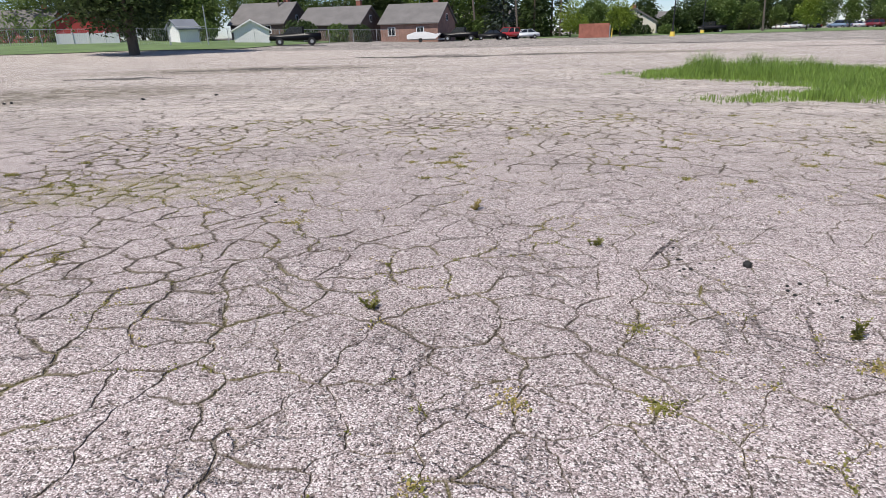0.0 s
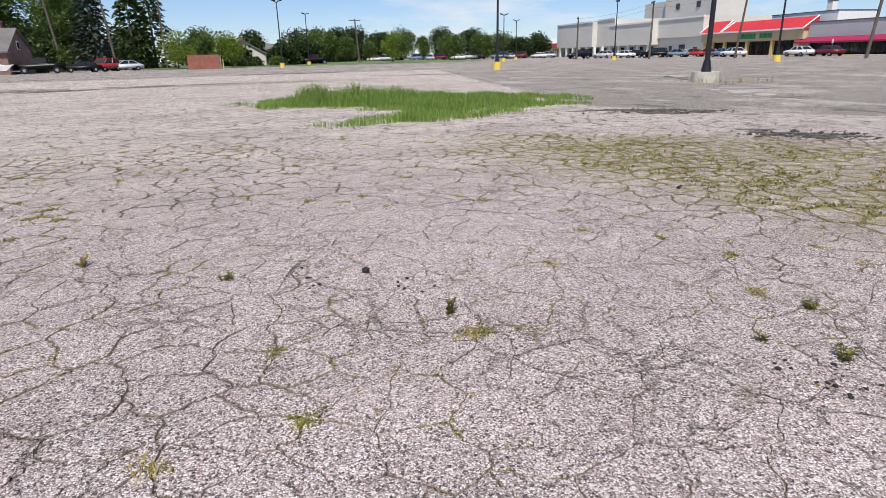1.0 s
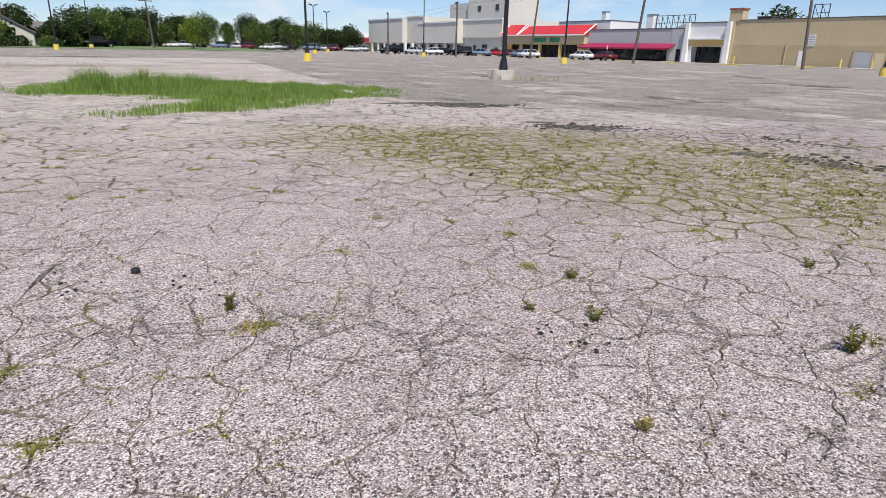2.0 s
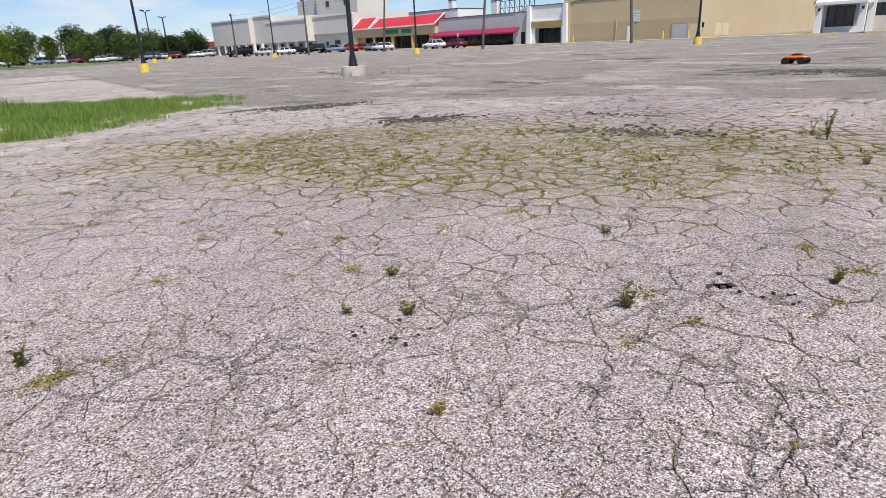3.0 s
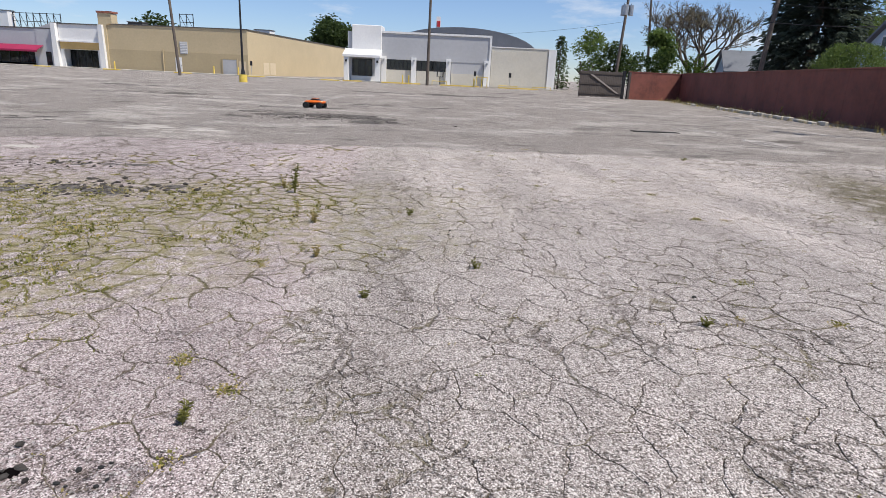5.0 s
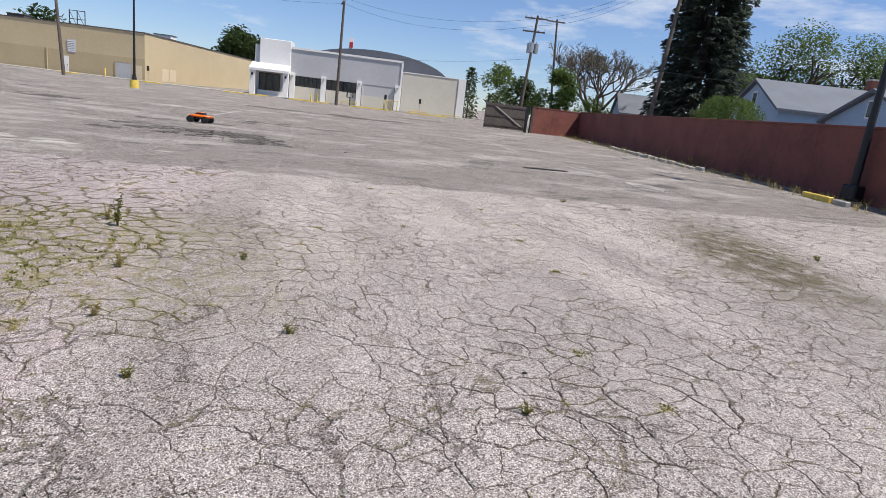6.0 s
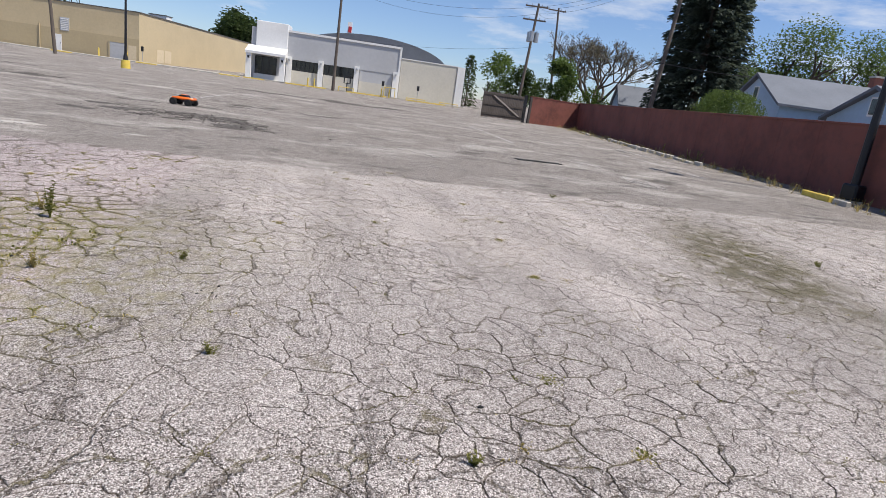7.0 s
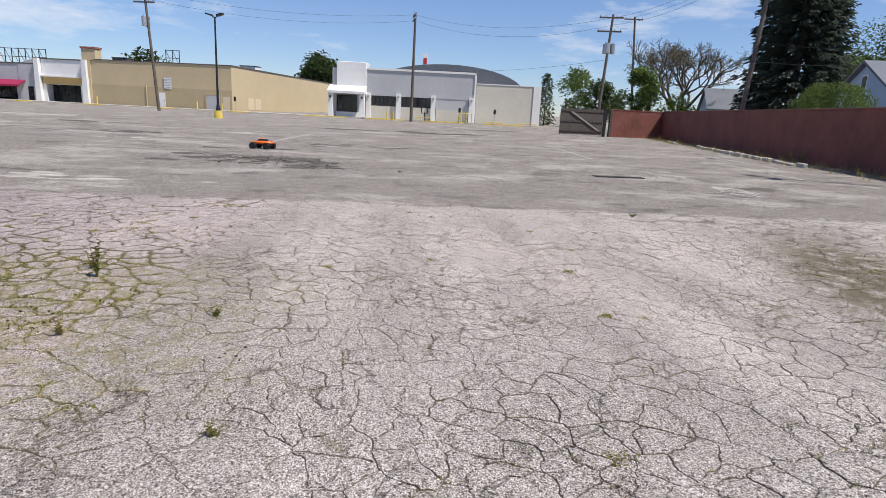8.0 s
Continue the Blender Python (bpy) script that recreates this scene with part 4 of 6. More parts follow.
# rough concrete kerb along the wall foot
kerb = thing("kerb", Matrix.Translation(WB) @ pose(0, 0, 0, 0, 0, math.degrees(math.atan2((WA - WB).y, (WA - WB).x))), "broken pale concrete kerb at the wall foot", "kerb", kind="structure")
for i in (3, 7, 8, 9, 10, 11, 12, 15):
    for j in range(3):
        a = i * 2.4 + j * 0.8
        y, h = 1.75 + random.uniform(-0.08, 0.08), random.uniform(0.08, 0.19)
        bm = box(0.02, random.uniform(0.5, 0.76), 0, random.uniform(0.16, 0.24), -0.05, h, 0.025)
        k = part("kerb_stone", bm, YELLOW if i == 3 and j else CONCRETE, kerb)
        k.matrix_local = pose(a, y, 0, 0, 0, random.uniform(-5, 5))

gate = thing("wooden_gate", pose(53.4, -16.7, 0, 0, 0, math.degrees(math.atan2(-4.15, 0.9))), "weathered dark wooden plank gate with a diagonal brace", "gate")
board = mesh_of("board", box(0, 0.165, 0, 0.03, 0.12, 2.25, 0.006), WOOD_GATE)
for i in range(24):
    p = new("board", board)
    p.parent, p.location = gate, (i * 0.172, 0, random.uniform(-0.03, 0.03))
for z in (0.35, 1.15, 2.0):
    part("rail", box(0, 4.13, -0.05, 0.0, z, z + 0.12), WOOD_GATE, gate)
part("brace", prism([(0.9, 2.0), (1.15, 2.0), (3.9, 0.45), (3.65, 0.45)], -0.09, -0.052), WOOD_BRACE, gate, "pale diagonal brace board")
part("gate_post", box(4.2, 4.4, -0.1, 0.12, -0.1, 2.4), BLACK_METAL, gate)
part("gate_post", box(4.75, 4.95, -0.1, 0.12, -0.1, 2.3), WOOD_GATE, gate)


# bollards, hoops and small signs before the corner store
CORNER = pose(87.3, 4.4, 0, 0, 0, math.degrees(math.atan2(0.996, 0.09)))


def bollard(m, x, y, h=1.05):
    b = thing("bollard", m @ pose(x, y, 0), "yellow painted steel bollard before the shops", "bollard", "bollards")
    part("pipe", tube((0, 0, -0.1), (0, 0, h), 0.085, sides=12), YELLOW, b)
    part("dome_cap", tube((0, 0, h), (0, 0, h + 0.06), 0.085, 0.03, 12), YELLOW, b)


for x in (-6.5, -7.3, -15.9, -16.9):
    bollard(CORNER, x, 3.9)
for x in (6.4, 2.9, 20.8, 53.0):
    bollard(STRIP, x, 1.2)


def hoop(m, x, y, w, h):
    b = thing("hoop_rail", m @ pose(x, y, 0), "yellow pipe hoop guard rail by the kerb", "rail", "hoop rails")
    part("post", tube((0, 0, -0.1), (0, 0, h), 0.045, sides=8), YELLOW, b)
    part("post", tube((w, 0, -0.1), (w, 0, h), 0.045, sides=8), YELLOW, b)
    part("top_rail", tube((-0.03, 0, h), (w + 0.03, 0, h), 0.045, sides=8), YELLOW, b)


hoop(CORNER, -12.3, 4.0, 1.9, 0.55)
hoop(CORNER, -17.6, 4.1, 1.4, 1.3)
hoop(CORNER, -21.6, 3.9, 2.4, 0.35)
hoop(CORNER, -26.0, 3.9, 2.4, 0.35)


def small_sign(m, x, y, h=2.0, mat=None):
    b = thing("sign_post", m @ pose(x, y, 0), "small dark sign on a thin post by the kerb", "sign", "small signs")
    part("post", tube((0, 0, -0.1), (0, 0, h), 0.035, sides=8), GREY_METAL, b)
    part("sign_plate", box(-0.16, 0.16, 0.035, 0.06, h - 0.6, h, 0.01), mat or BLACK_METAL, b)


small_sign(CORNER, -16.0, 3.6)
small_sign(CORNER, -20.6, 3.6)
small_sign(STRIP, 0.9, 1.5)
small_sign(STRIP, 43.5, 3.0, 2.4, WHITE)
ph = thing("pay_phone", CORNER @ pose(-11.4, 3.4, 0), "dark open phone stand by the utility pole", "phone stand")
part("post", tube((0, 0, -0.1), (0, 0, 1.2), 0.06, sides=8), BLACK_METAL, ph)
part("hood", prism([(-0.45, 1.1), (-0.45, 2.0), (0.45, 2.0), (0.45, 1.1), (0.32, 1.1), (0.32, 1.82), (-0.32, 1.82), (-0.32, 1.1)], -0.3, 0.3), BLACK_METAL, ph)
part("shelf", box(-0.32, 0.32, -0.2, 0.2, 1.05, 1.12), BLACK_METAL, ph)


# ---- plants ----
def add_leaf(bm, p, d, size, wide=0.5, up=None):
    """One leaf or leaf clump: a bent blade of two faces."""
    d = d.normalized()
    s = d.cross(up or Vector((0.3, 0.2, 1)))
    if s.length < 0.05:
        s = Vector((1, 0, 0))
    s = s.normalized() * size * wide
    n = s.cross(d).normalized() * size * 0.18
    a, b, c, e = p - d * size * 0.5, p + s * 0.5 + n, p + d * size * 0.5, p - s * 0.5 + n
    v = [bm.verts.new(q) for q in (a, b, c, e)]
    bm.faces.new((v[0], v[1], v[2]))
    bm.faces.new((v[0], v[2], v[3]))


def limb(bm, a, d, length, r, depth, rng, tips):
    """A tapering limb that bends and forks."""
    p, q = Vector(a), Vector(d).normalized()
    steps = 3
    for i in range(steps):
        q = (q + Vector((rng.uniform(-1, 1), rng.uniform(-1, 1), rng.uniform(-0.3, 0.6))) * 0.22).normalized()
        e = p + q * length / steps
        add_tube(bm, p, e, r * (1 - 0.25 * i / steps), r * (1 - 0.25 * (i + 1) / steps), 6 if r < 0.1 else 9, False)
        p = e
        tips.append(e.copy())
    if depth:
        for _ in range(3):
            s = (q + Vector((rng.uniform(-1, 1), rng.uniform(-1, 1), rng.uniform(-0.5, 0.7))) * 0.85).normalized()
            limb(bm, p, s, length * rng.uniform(0.55, 0.8), r * 0.6, depth - 1, rng, tips)


def broad_tree(name, x, y, h, w, mat, label, seed, clump=0.55, count=1500, low=0.25, trunk=0.03, bark=None):
    """A trunk with limbs under a crown of leaf clumps that stand in uneven lobes."""
    rng = random.Random(seed)
    t = thing(name, pose(x, y, rise(x, y) - 0.1), label, "tree", "trees round the lot")
    bm, tips = bmesh.new(), []
    add_tube(bm, (0, 0, -0.2), (0, 0, h * low), h * trunk * 1.3, h * trunk, 10, False)
    for i in range(5):
        a = i * math.tau / 5 + rng.uniform(-0.4, 0.4)
        limb(bm, (0, 0, h * low * rng.uniform(0.8, 1)), (math.cos(a) * 0.7, math.sin(a) * 0.7, 1), h * 0.26, h * trunk * 0.5, 1, rng, tips)
    part("trunk", bm, bark or BARK, t)
    lobes = []
    for i in range(19):
        k = rng.uniform(0, 1)
        zc = h * (low + 0.08 + (0.92 - low - 0.08) * k)
        rad = w * 0.5 * math.sqrt(max(0.05, 1 - (2 * abs(k - 0.42)) ** 2.2)) * 0.72
        a = rng.uniform(0, math.tau)
        lobes.append((Vector((math.cos(a) * rad * rng.uniform(0.3, 1), math.sin(a) * rad * rng.uniform(0.3, 1), zc)), w * rng.uniform(0.15, 0.27)))
    bm = bmesh.new()
    for i in range(count):
        c, r = lobes[rng.randrange(len(lobes))]
        v = Vector((rng.gauss(0, 1), rng.gauss(0, 1), rng.gauss(0, 0.8))).normalized() * r * rng.uniform(0.55, 1.12)
        v.z *= 0.85
        d = Vector((rng.gauss(0, 1), rng.gauss(0, 1), rng.gauss(0, 0.6)))
        add_leaf(bm, c + v, d, clump * rng.uniform(0.6, 1.4), 0.75)
    part("crown", bm, mat, t)
    return t


def spruce(x, y, h, w, mat, label, seed, tiers=26, per=70, clump=0.7):
    """A conifer: drooping boughs in tiers, each a spray of needle clumps."""
    rng = random.Random(seed)
    t = thing("spruce_tree", pose(x, y, rise(x, y) - 0.1), label, "tree", "trees round the lot")
    part("trunk", tube((0, 0, -0.2), (0, 0, h * 0.98), h * 0.018, 0.03), BARK, t)
    bm = bmesh.new()
    for i in range(tiers):
        k = i / tiers
        z = h * (0.06 + 0.93 * k)
        rad = w * 0.5 * (1 - k) ** 0.62 * rng.uniform(0.85, 1.08) + 0.25
        boughs = max(5, int(14 * (1 - k * 0.6)))
        for b in range(boughs):
            a = b * math.tau / boughs + rng.uniform(-0.25, 0.25)
            rr = rad * rng.uniform(0.8, 1.12)
            for j in range(max(4, int(per / boughs))):
                s = rng.uniform(0.25, 1)
                p = Vector((math.cos(a) * rr * s, math.sin(a) * rr * s, z - 0.22 * rr * s + rng.uniform(-0.25, 0.25)))
                p += Vector((-math.sin(a), math.cos(a), 0)) * rng.uniform(-0.3, 0.3) * (0.4 + s)
                add_leaf(bm, p, Vector((math.cos(a), math.sin(a), rng.uniform(-0.7, 0.2))), clump * rng.uniform(0.6, 1.3), 0.5)
    part("crown", bm, mat, t)
    return t


def bush(x, y, z, w, h, mat, label, seed, count=1600, size=0.4, name="bush"):
    rng = random.Random(seed)
    t = thing(name, pose(x, y, z), label, "bush", "bushes")
    bm, tips = bmesh.new(), []
    for i in range(6):
        a = i * math.tau / 6
        limb(bm, (0, 0, -0.1), (math.cos(a) * 0.6, math.sin(a) * 0.6, 1), h * 0.4, 0.06, 1, rng, tips)
    part("stems", bm, BARK, t)
    bm = bmesh.new()
    for i in range(count):
        a, k = rng.uniform(0, math.tau), rng.uniform(0, 1)
        r = w * 0.5 * math.sqrt(max(0.03, 1 - (1.5 * abs(k - 0.4)) ** 2)) * rng.uniform(0.6, 1.0) * (1 + 0.16 * math.sin(a * 5 + k * 7))
        add_leaf(bm, Vector((math.cos(a) * r, math.sin(a) * r, h * k + rng.uniform(-0.2, 0.2))), Vector((rng.gauss(0, 1), rng.gauss(0, 1), rng.gauss(0.5, 1))), size * rng.uniform(0.6, 1.4), 0.5)
    part("foliage", bm, mat, t)


# shade tree on the lawn
broad_tree("shade_tree", -32.5, 43.8, 13.5, 12.5, LEAF_DARK, "large dark green shade tree on the lawn", 3, 0.34, 30000, 0.2, 0.024)
# dark conifers and young trees north of the lot
spruce(-9, 113, 13.5, 9, LEAF_BLUE, "tall blue-green spruce behind the parked cars", 5, 20, 60, 1.0)
spruce(-3.5, 112, 13, 8.5, LEAF_DARK, "tall dark green conifer beyond the lot", 6, 20, 60, 1.0)
spruce(-0.5, 115, 14, 8, LEAF_DARK, "tall dark green conifer beyond the lot", 7, 20, 60, 1.0)
for i, (x, y, h, w) in enumerate(((2.6, 104, 5.6, 6.0), (7.0, 107.5, 5.0, 5.2), (10.6, 105, 5.6, 5.6), (43, 118, 5.4, 6.0))):
    broad_tree("young_tree", x, y, h, w, LEAF_BRIGHT if i != 1 else LEAF, "young yellow-green tree on the verge", 20 + i, 0.32, 2200, 0.2, 0.02)
far_trees = ((-95, 80, 14, 17), (-76, 112, 15, 17), (-55, 125, 16, 18), (-42, 118, 16, 17), (-31, 112, 15, 14), (-20, 112, 15, 14), (-13, 118, 14, 13), (-66, 88, 12, 12), (-52, 84, 9, 9), (-105, 62, 13, 15), (12, 118, 7, 9), (21, 116, 6, 8), (29, 130, 8, 10), (40, 150, 9, 14), (57, 168, 10, 15), (76, 160, 9, 13), (92, 150, 8, 12), (-62, 118, 13, 16), (-48, 112, 14, 15), (-36, 122, 13, 14), (-25, 118, 12, 13), (-16, 128, 13, 14), (-72, 100, 12, 14), (-84, 92, 13, 16), (-60, 95, 11, 12),
             (-30, 104, 11, 10), (-46, 99, 10, 10), (8, 135, 11, 14), (20, 150, 11, 13), (30, 147, 10.5, 15), (38, 160, 11, 15), (51, 172, 12, 18), (62, 180, 10, 14), (70, 187, 12.5, 17),
             (83, 182, 12, 15), (88, 170, 12.5, 17), (96, 168, 10, 13), (105, 160, 9, 12), (45, 168, 11, 14), (-5, 140, 12, 16), (18, 130, 7.5, 8), (26, 122, 7, 9))
for i, (x, y, h, w) in enumerate(far_trees):
    broad_tree("tree", x, y, h * ((0.93 if y < 135 else 0.82) if x < -8 else (0.6 if y < 152 else 0.72)), w * (1.0 if x < -8 else 0.8), (LEAF, LEAF_DARK, LEAF if x < -8 else LEAF_DARK)[i % 3], ("leafy green tree in the yards beyond", "dark leafy tree beyond the lot", "broad green tree beyond the lot")[i % 3], 40 + i, 0.52, 6500, 0.05)
for i, (x, y, h) in enumerate(((41, 144, 6.0), (52.5, 140, 6.3), (58, 138, 5.6), (65, 135, 5.8), (70, 133, 5.5), (47, 146, 5.0), (34, 134, 6.0), (76, 140, 5.6))):
    broad_tree("lot_tree", x, y, h, h * 0.95, LEAF, "small rounded lot tree among parked cars", 80 + i, 0.42, 2200, 0.2, 0.02)
# south side, behind the wall
spruce(56.9, -39.2, 28, 10.2, LEAF_SPRUCE, "tall dense dark spruce behind the maroon wall", 9, 58, 760, 0.55)
bush(35.2, -26.9, 0.0, 4.6, 3.9, LEAF, "rounded soft green bush behind the wall", 31, 14000, 0.15)
broad_tree("tree", 66.5, -28.7, 7.0, 5.2, LEAF, "bushy green tree behind the gate", 91, 0.33, 5000, 0.08)
broad_tree("tree", 62.0, -31.0, 4.0, 5.0, LEAF_BRIGHT, "light green bush-like tree over the wall", 92, 0.3, 2600, 0.04)
broad_tree("tree", 95, -30.5, 9.2, 7, LEAF, "green tree behind the corner store", 93, 0.4, 3200, 0.08)
broad_tree("tree", 92, -33.5, 6.6, 7, LEAF_DARK, "dark green tree behind the corner store", 94, 0.4, 3200, 0.08)
spruce(101, -27.2, 8.6, 3.6, LEAF_DARK, "slim dark conifer beside the corner store", 95, 18, 50, 0.6)
broad_tree("tree", 142, 14.4, 11.6, 14, LEAF_DARK, "large dark tree behind the shops", 96, 0.7, 7000, 0.35)
broad_tree("tree", 150, 55, 11.2, 13, LEAF_DARK, "large dark tree behind the shops", 97, 0.8, 1600, 0.2)
broad_tree("tree", 140, -23, 10, 9, LEAF_DARK, "dark tree behind the domed store", 98, 0.7, 1000, 0.2)
for i, (x, y, h, w) in enumerate(((57.6, -51, 13.5, 11), (55.5, -57, 13.5, 10), (46, -56, 12, 11), (66, -52, 10, 9))):
    broad_tree("tree", x, y, h, w, LEAF, "open yellow-green tree behind the houses", 110 + i, 0.27, 6500, 0.42)

# half-bare tree
rng = random.Random(77)
bare = thing("bare_tree", pose(72.0, -36.2, 0), "old half-dead tree with bare twisting limbs", "tree")
bm, tips = bmesh.new(), []
add_tube(bm, (0, 0, -0.2), (0.3, 0.2, 2.2), 0.5, 0.4, 12, False)
for i in range(7):
    a = i * math.tau / 7 + 0.3
    limb(bm, (0.3, 0.2, 2.1), (math.cos(a), math.sin(a), rng.uniform(0.8, 2.0)), rng.uniform(3.0, 4.0), 0.2, 5, rng, tips)
part("trunk", bm, BARK, bare)
bm = bmesh.new()
for p in tips:
    if p.z > 4.0:
        if rng.random() < 0.5:
            d = Vector((rng.gauss(0, 1), rng.gauss(0, 1), rng.gauss(0, 1)))
            add_leaf(bm, p + d * 0.2, d, rng.uniform(0.15, 0.4), 0.1)
part("twig_growth", bm, LEAF_GREY, bare)


# ---- houses ----
def house(x, y, turn, w, d, hw, hr, wall, roof, label, windows=((0.2, 0.9), (0.7, 0.9)), chimney=True, gable=None, name="house"):
    """w along its eaves (x), d deep (y); the gables stand at the ends of x."""
    t = thing(name, pose(x, y, rise(x, y) - 0.05, 0, 0, turn), label, "house" if name == "house" else "shed", "houses round the lot")
    bm = bmesh.new()
    pr = [(-d / 2, -0.4), (-d / 2, hw), (0, hw + hr * 0.97), (d / 2, hw), (d / 2, -0.4)]
    body = part("wall", prism(pr, -w / 2, w / 2), wall, t)
    body.matrix_local = pose(0, 0, 0, 0, 0, 90)
    o = 0.35
    k = hr / (d / 2)
    bm = prism([(-d / 2 - o, hw - o * k), (0, hw + hr), (d / 2 + o, hw - o * k), (d / 2 + o, hw - o * k + 0.16), (0, hw + hr + 0.18), (-d / 2 - o, hw - o * k + 0.16)], -w / 2 - 0.3, w / 2 + 0.3)
    r = part("roof", bm, roof, t)
    r.matrix_local = pose(0, 0, 0, 0, 0, 90)
    for u, z in windows:
        wx = -w / 2 + u * w
        f = part("window", box(wx - 0.6, wx + 0.6, -d / 2 - 0.06, -d / 2 + 0.02, z, z + 1.2), WHITE, t)
        part("pane", box(wx - 0.5, wx - 0.03, -d / 2 - 0.075, -d / 2 - 0.05, z + 0.1, z + 1.1), DARK_GLASS, f)
        part("pane", box(wx + 0.03, wx + 0.5, -d / 2 - 0.075, -d / 2 - 0.05, z + 0.1, z + 1.1), DARK_GLASS, f)
    if name == "house":
        for e in (-1, 1):
            f = part("gable_window", box(e * (w / 2) - 0.05, e * (w / 2) + 0.05, -0.4, 0.4, hw + 0.2, hw + 1.2), WHITE, t)
            part("pane", box(e * (w / 2) - 0.07, e * (w / 2) + 0.07, -0.3, 0.3, hw + 0.3, hw + 1.1), DARK_GLASS, f)
    if chimney:
        c = part("chimney", box(w * 0.3 - 0.35, w * 0.3 + 0.35, 0.3, 1.0, hw, hw + hr + 0.9), BRICK, t)
        part("chimney_cap", box(w * 0.3 - 0.42, w * 0.3 + 0.42, 0.23, 1.07, hw + hr + 0.9, hw + hr + 1.02), CONCRETE, c)
    if gable:
        part("gable_face", prism([(-d / 2 + 0.1, hw), (0, hw + hr * 0.94), (d / 2 - 0.1, hw)], w / 2, w / 2 + 0.04), gable, t).matrix_local = pose(0, 0, 0, 0, 0, 90)
    return t


house(-44.0, 93, -4, 9.0, 9, 2.4, 2.9, BRICK_DARK, SHINGLE, "dark brick house with a grey shingle roof beyond the fence", gable=None)
house(-32.2, 92, -6, 10, 8.5, 2.4, 2.4, BRICK_DARK, SHINGLE, "dark brick house with a wide grey shingle roof")
house(-20.3, 93.5, -8, 9.0, 8.5, 2.7, 2.6, BRICK_PALE, SHINGLE, "weathered brick house with a grey shingle roof")
house(-15.5, 126, 5, 16, 9, 3.0, 2.3, BEIGE, SHINGLE, "long low house with a grey roof behind the cars", chimney=False)
house(-54.5, 66, 118, 8, 5.0, 2.3, 1.3, RED_SIDING, SHINGLE_PALE, "red outbuilding with a grey roof behind the lawn", windows=(), chimney=False, name="shed")
house(-43.5, 68, 60, 2.4, 2.6, 1.7, 0.8, WHITE, SHINGLE_PALE, "small white garden shed by the fence", windows=(), chimney=False, name="shed")
house(-37.5, 73.5, 115, 4.0, 4.2, 1.5, 1.1, WHITE, WHITE, "white garage with a low white gable", windows=(), chimney=False, name="shed")
house(-84, 88, 20, 10, 9, 2.4, 2.6, BRICK, SHINGLE, "dark roofed house behind the yard trees")
house(15.3, 126, 80, 9, 8, 2.3, 2.3, BEIGE, SHINGLE, "beige house with a steep gable behind young trees")
house(20.5, 142, 10, 12, 8, 2.4, 1.9, BRICK_PALE, SHINGLE, "low brick house behind the lot trees", chimney=False)
house(38.5, -37.2, -107.5, 10, 8.2, 3.9, 1.9, BLUE_SIDING, SHINGLE_PALE, "pale blue sided house with a pale shingle roof", windows=((0.7, 1.2),))
house(28.6, -35.0, 80, 8, 7, 3.3, 1.6, BLUE_SIDING, SHINGLE_PALE, "pale blue house wing with a grey roof", windows=(), chimney=False)
house(67.9, -40.5, -107.5, 6.6, 5.2, 3.3, 2.0, BLUE_SIDING, SHINGLE_PALE, "small pale blue garage behind the wall", windows=(), chimney=False, name="shed")

# red brick enclosure at the lot's far edge
e = thing("brick_enclosure", pose(6.0, 95, 0, 0, 0, -3), "low red brick enclosure with a grey side gate", "enclosure")
part("brick_wall", box(-2.3, 2.0, -1.6, -1.3, -0.1, 1.95, 0.02), BRICK, e)
part("brick_wall", box(-2.3, -2.0, -1.3, 2.0, -0.1, 1.95, 0.02), BRICK, e)
part("brick_wall", box(-2.3, 2.0, 2.0, 2.3, -0.1, 1.95, 0.02), BRICK, e)
part("side_gate", box(2.05, 2.15, -1.5, 1.9, 0.1, 1.7), GREY_METAL, e, "grey metal gate")
part("post", tube((2.4, -1.6, -0.1), (2.4, -1.6, 1.3), 0.06), YELLOW, e)

# chain-link fence along the yards
fence = thing("chain_link_fence", pose(0, 0, 0), "grey chain-link fence along the back yards", "fence")
FENCE = [(-100, 52), (-60, 56), (-40, 60), (-30, 72), (-20, 80)]
for (x0, y0), (x1, y1) in zip(FENCE, FENCE[1:]):
    n = int(math.hypot(x1 - x0, y1 - y0) / 3.0)
    for i in range(n):
        a, b = i / n, (i + 1) / n
        p, q = Vector((x0 + (x1 - x0) * a, y0 + (y1 - y0) * a, 0)), Vector((x0 + (x1 - x0) * b, y0 + (y1 - y0) * b, 0))
        p.z, q.z = rise(p.x, p.y), rise(q.x, q.y)
        part("post", tube(p - Vector((0, 0, 0.1)), p + Vector((0, 0, 1.7)), 0.035, sides=6), GREY_METAL, fence)
        part("top_rail", tube(p + Vector((0, 0, 1.65)), q + Vector((0, 0, 1.65)), 0.022, sides=5), GREY_METAL, fence)
        bm = bmesh.new()
        for j in range(14):
            for s in (0, 1):
                k0, k1 = j / 14, (j + (1.6 if s else -1.6)) / 14
                c0 = p.lerp(q, k0) + Vector((0, 0, 0.1))
                c1 = p.lerp(q, min(1, max(0, k1))) + Vector((0, 0, 1.62))
                add_tube(bm, c0, c1, 0.006, 0.006, 3, False)
        part("mesh_panel", bm, GREY_METAL, fence)
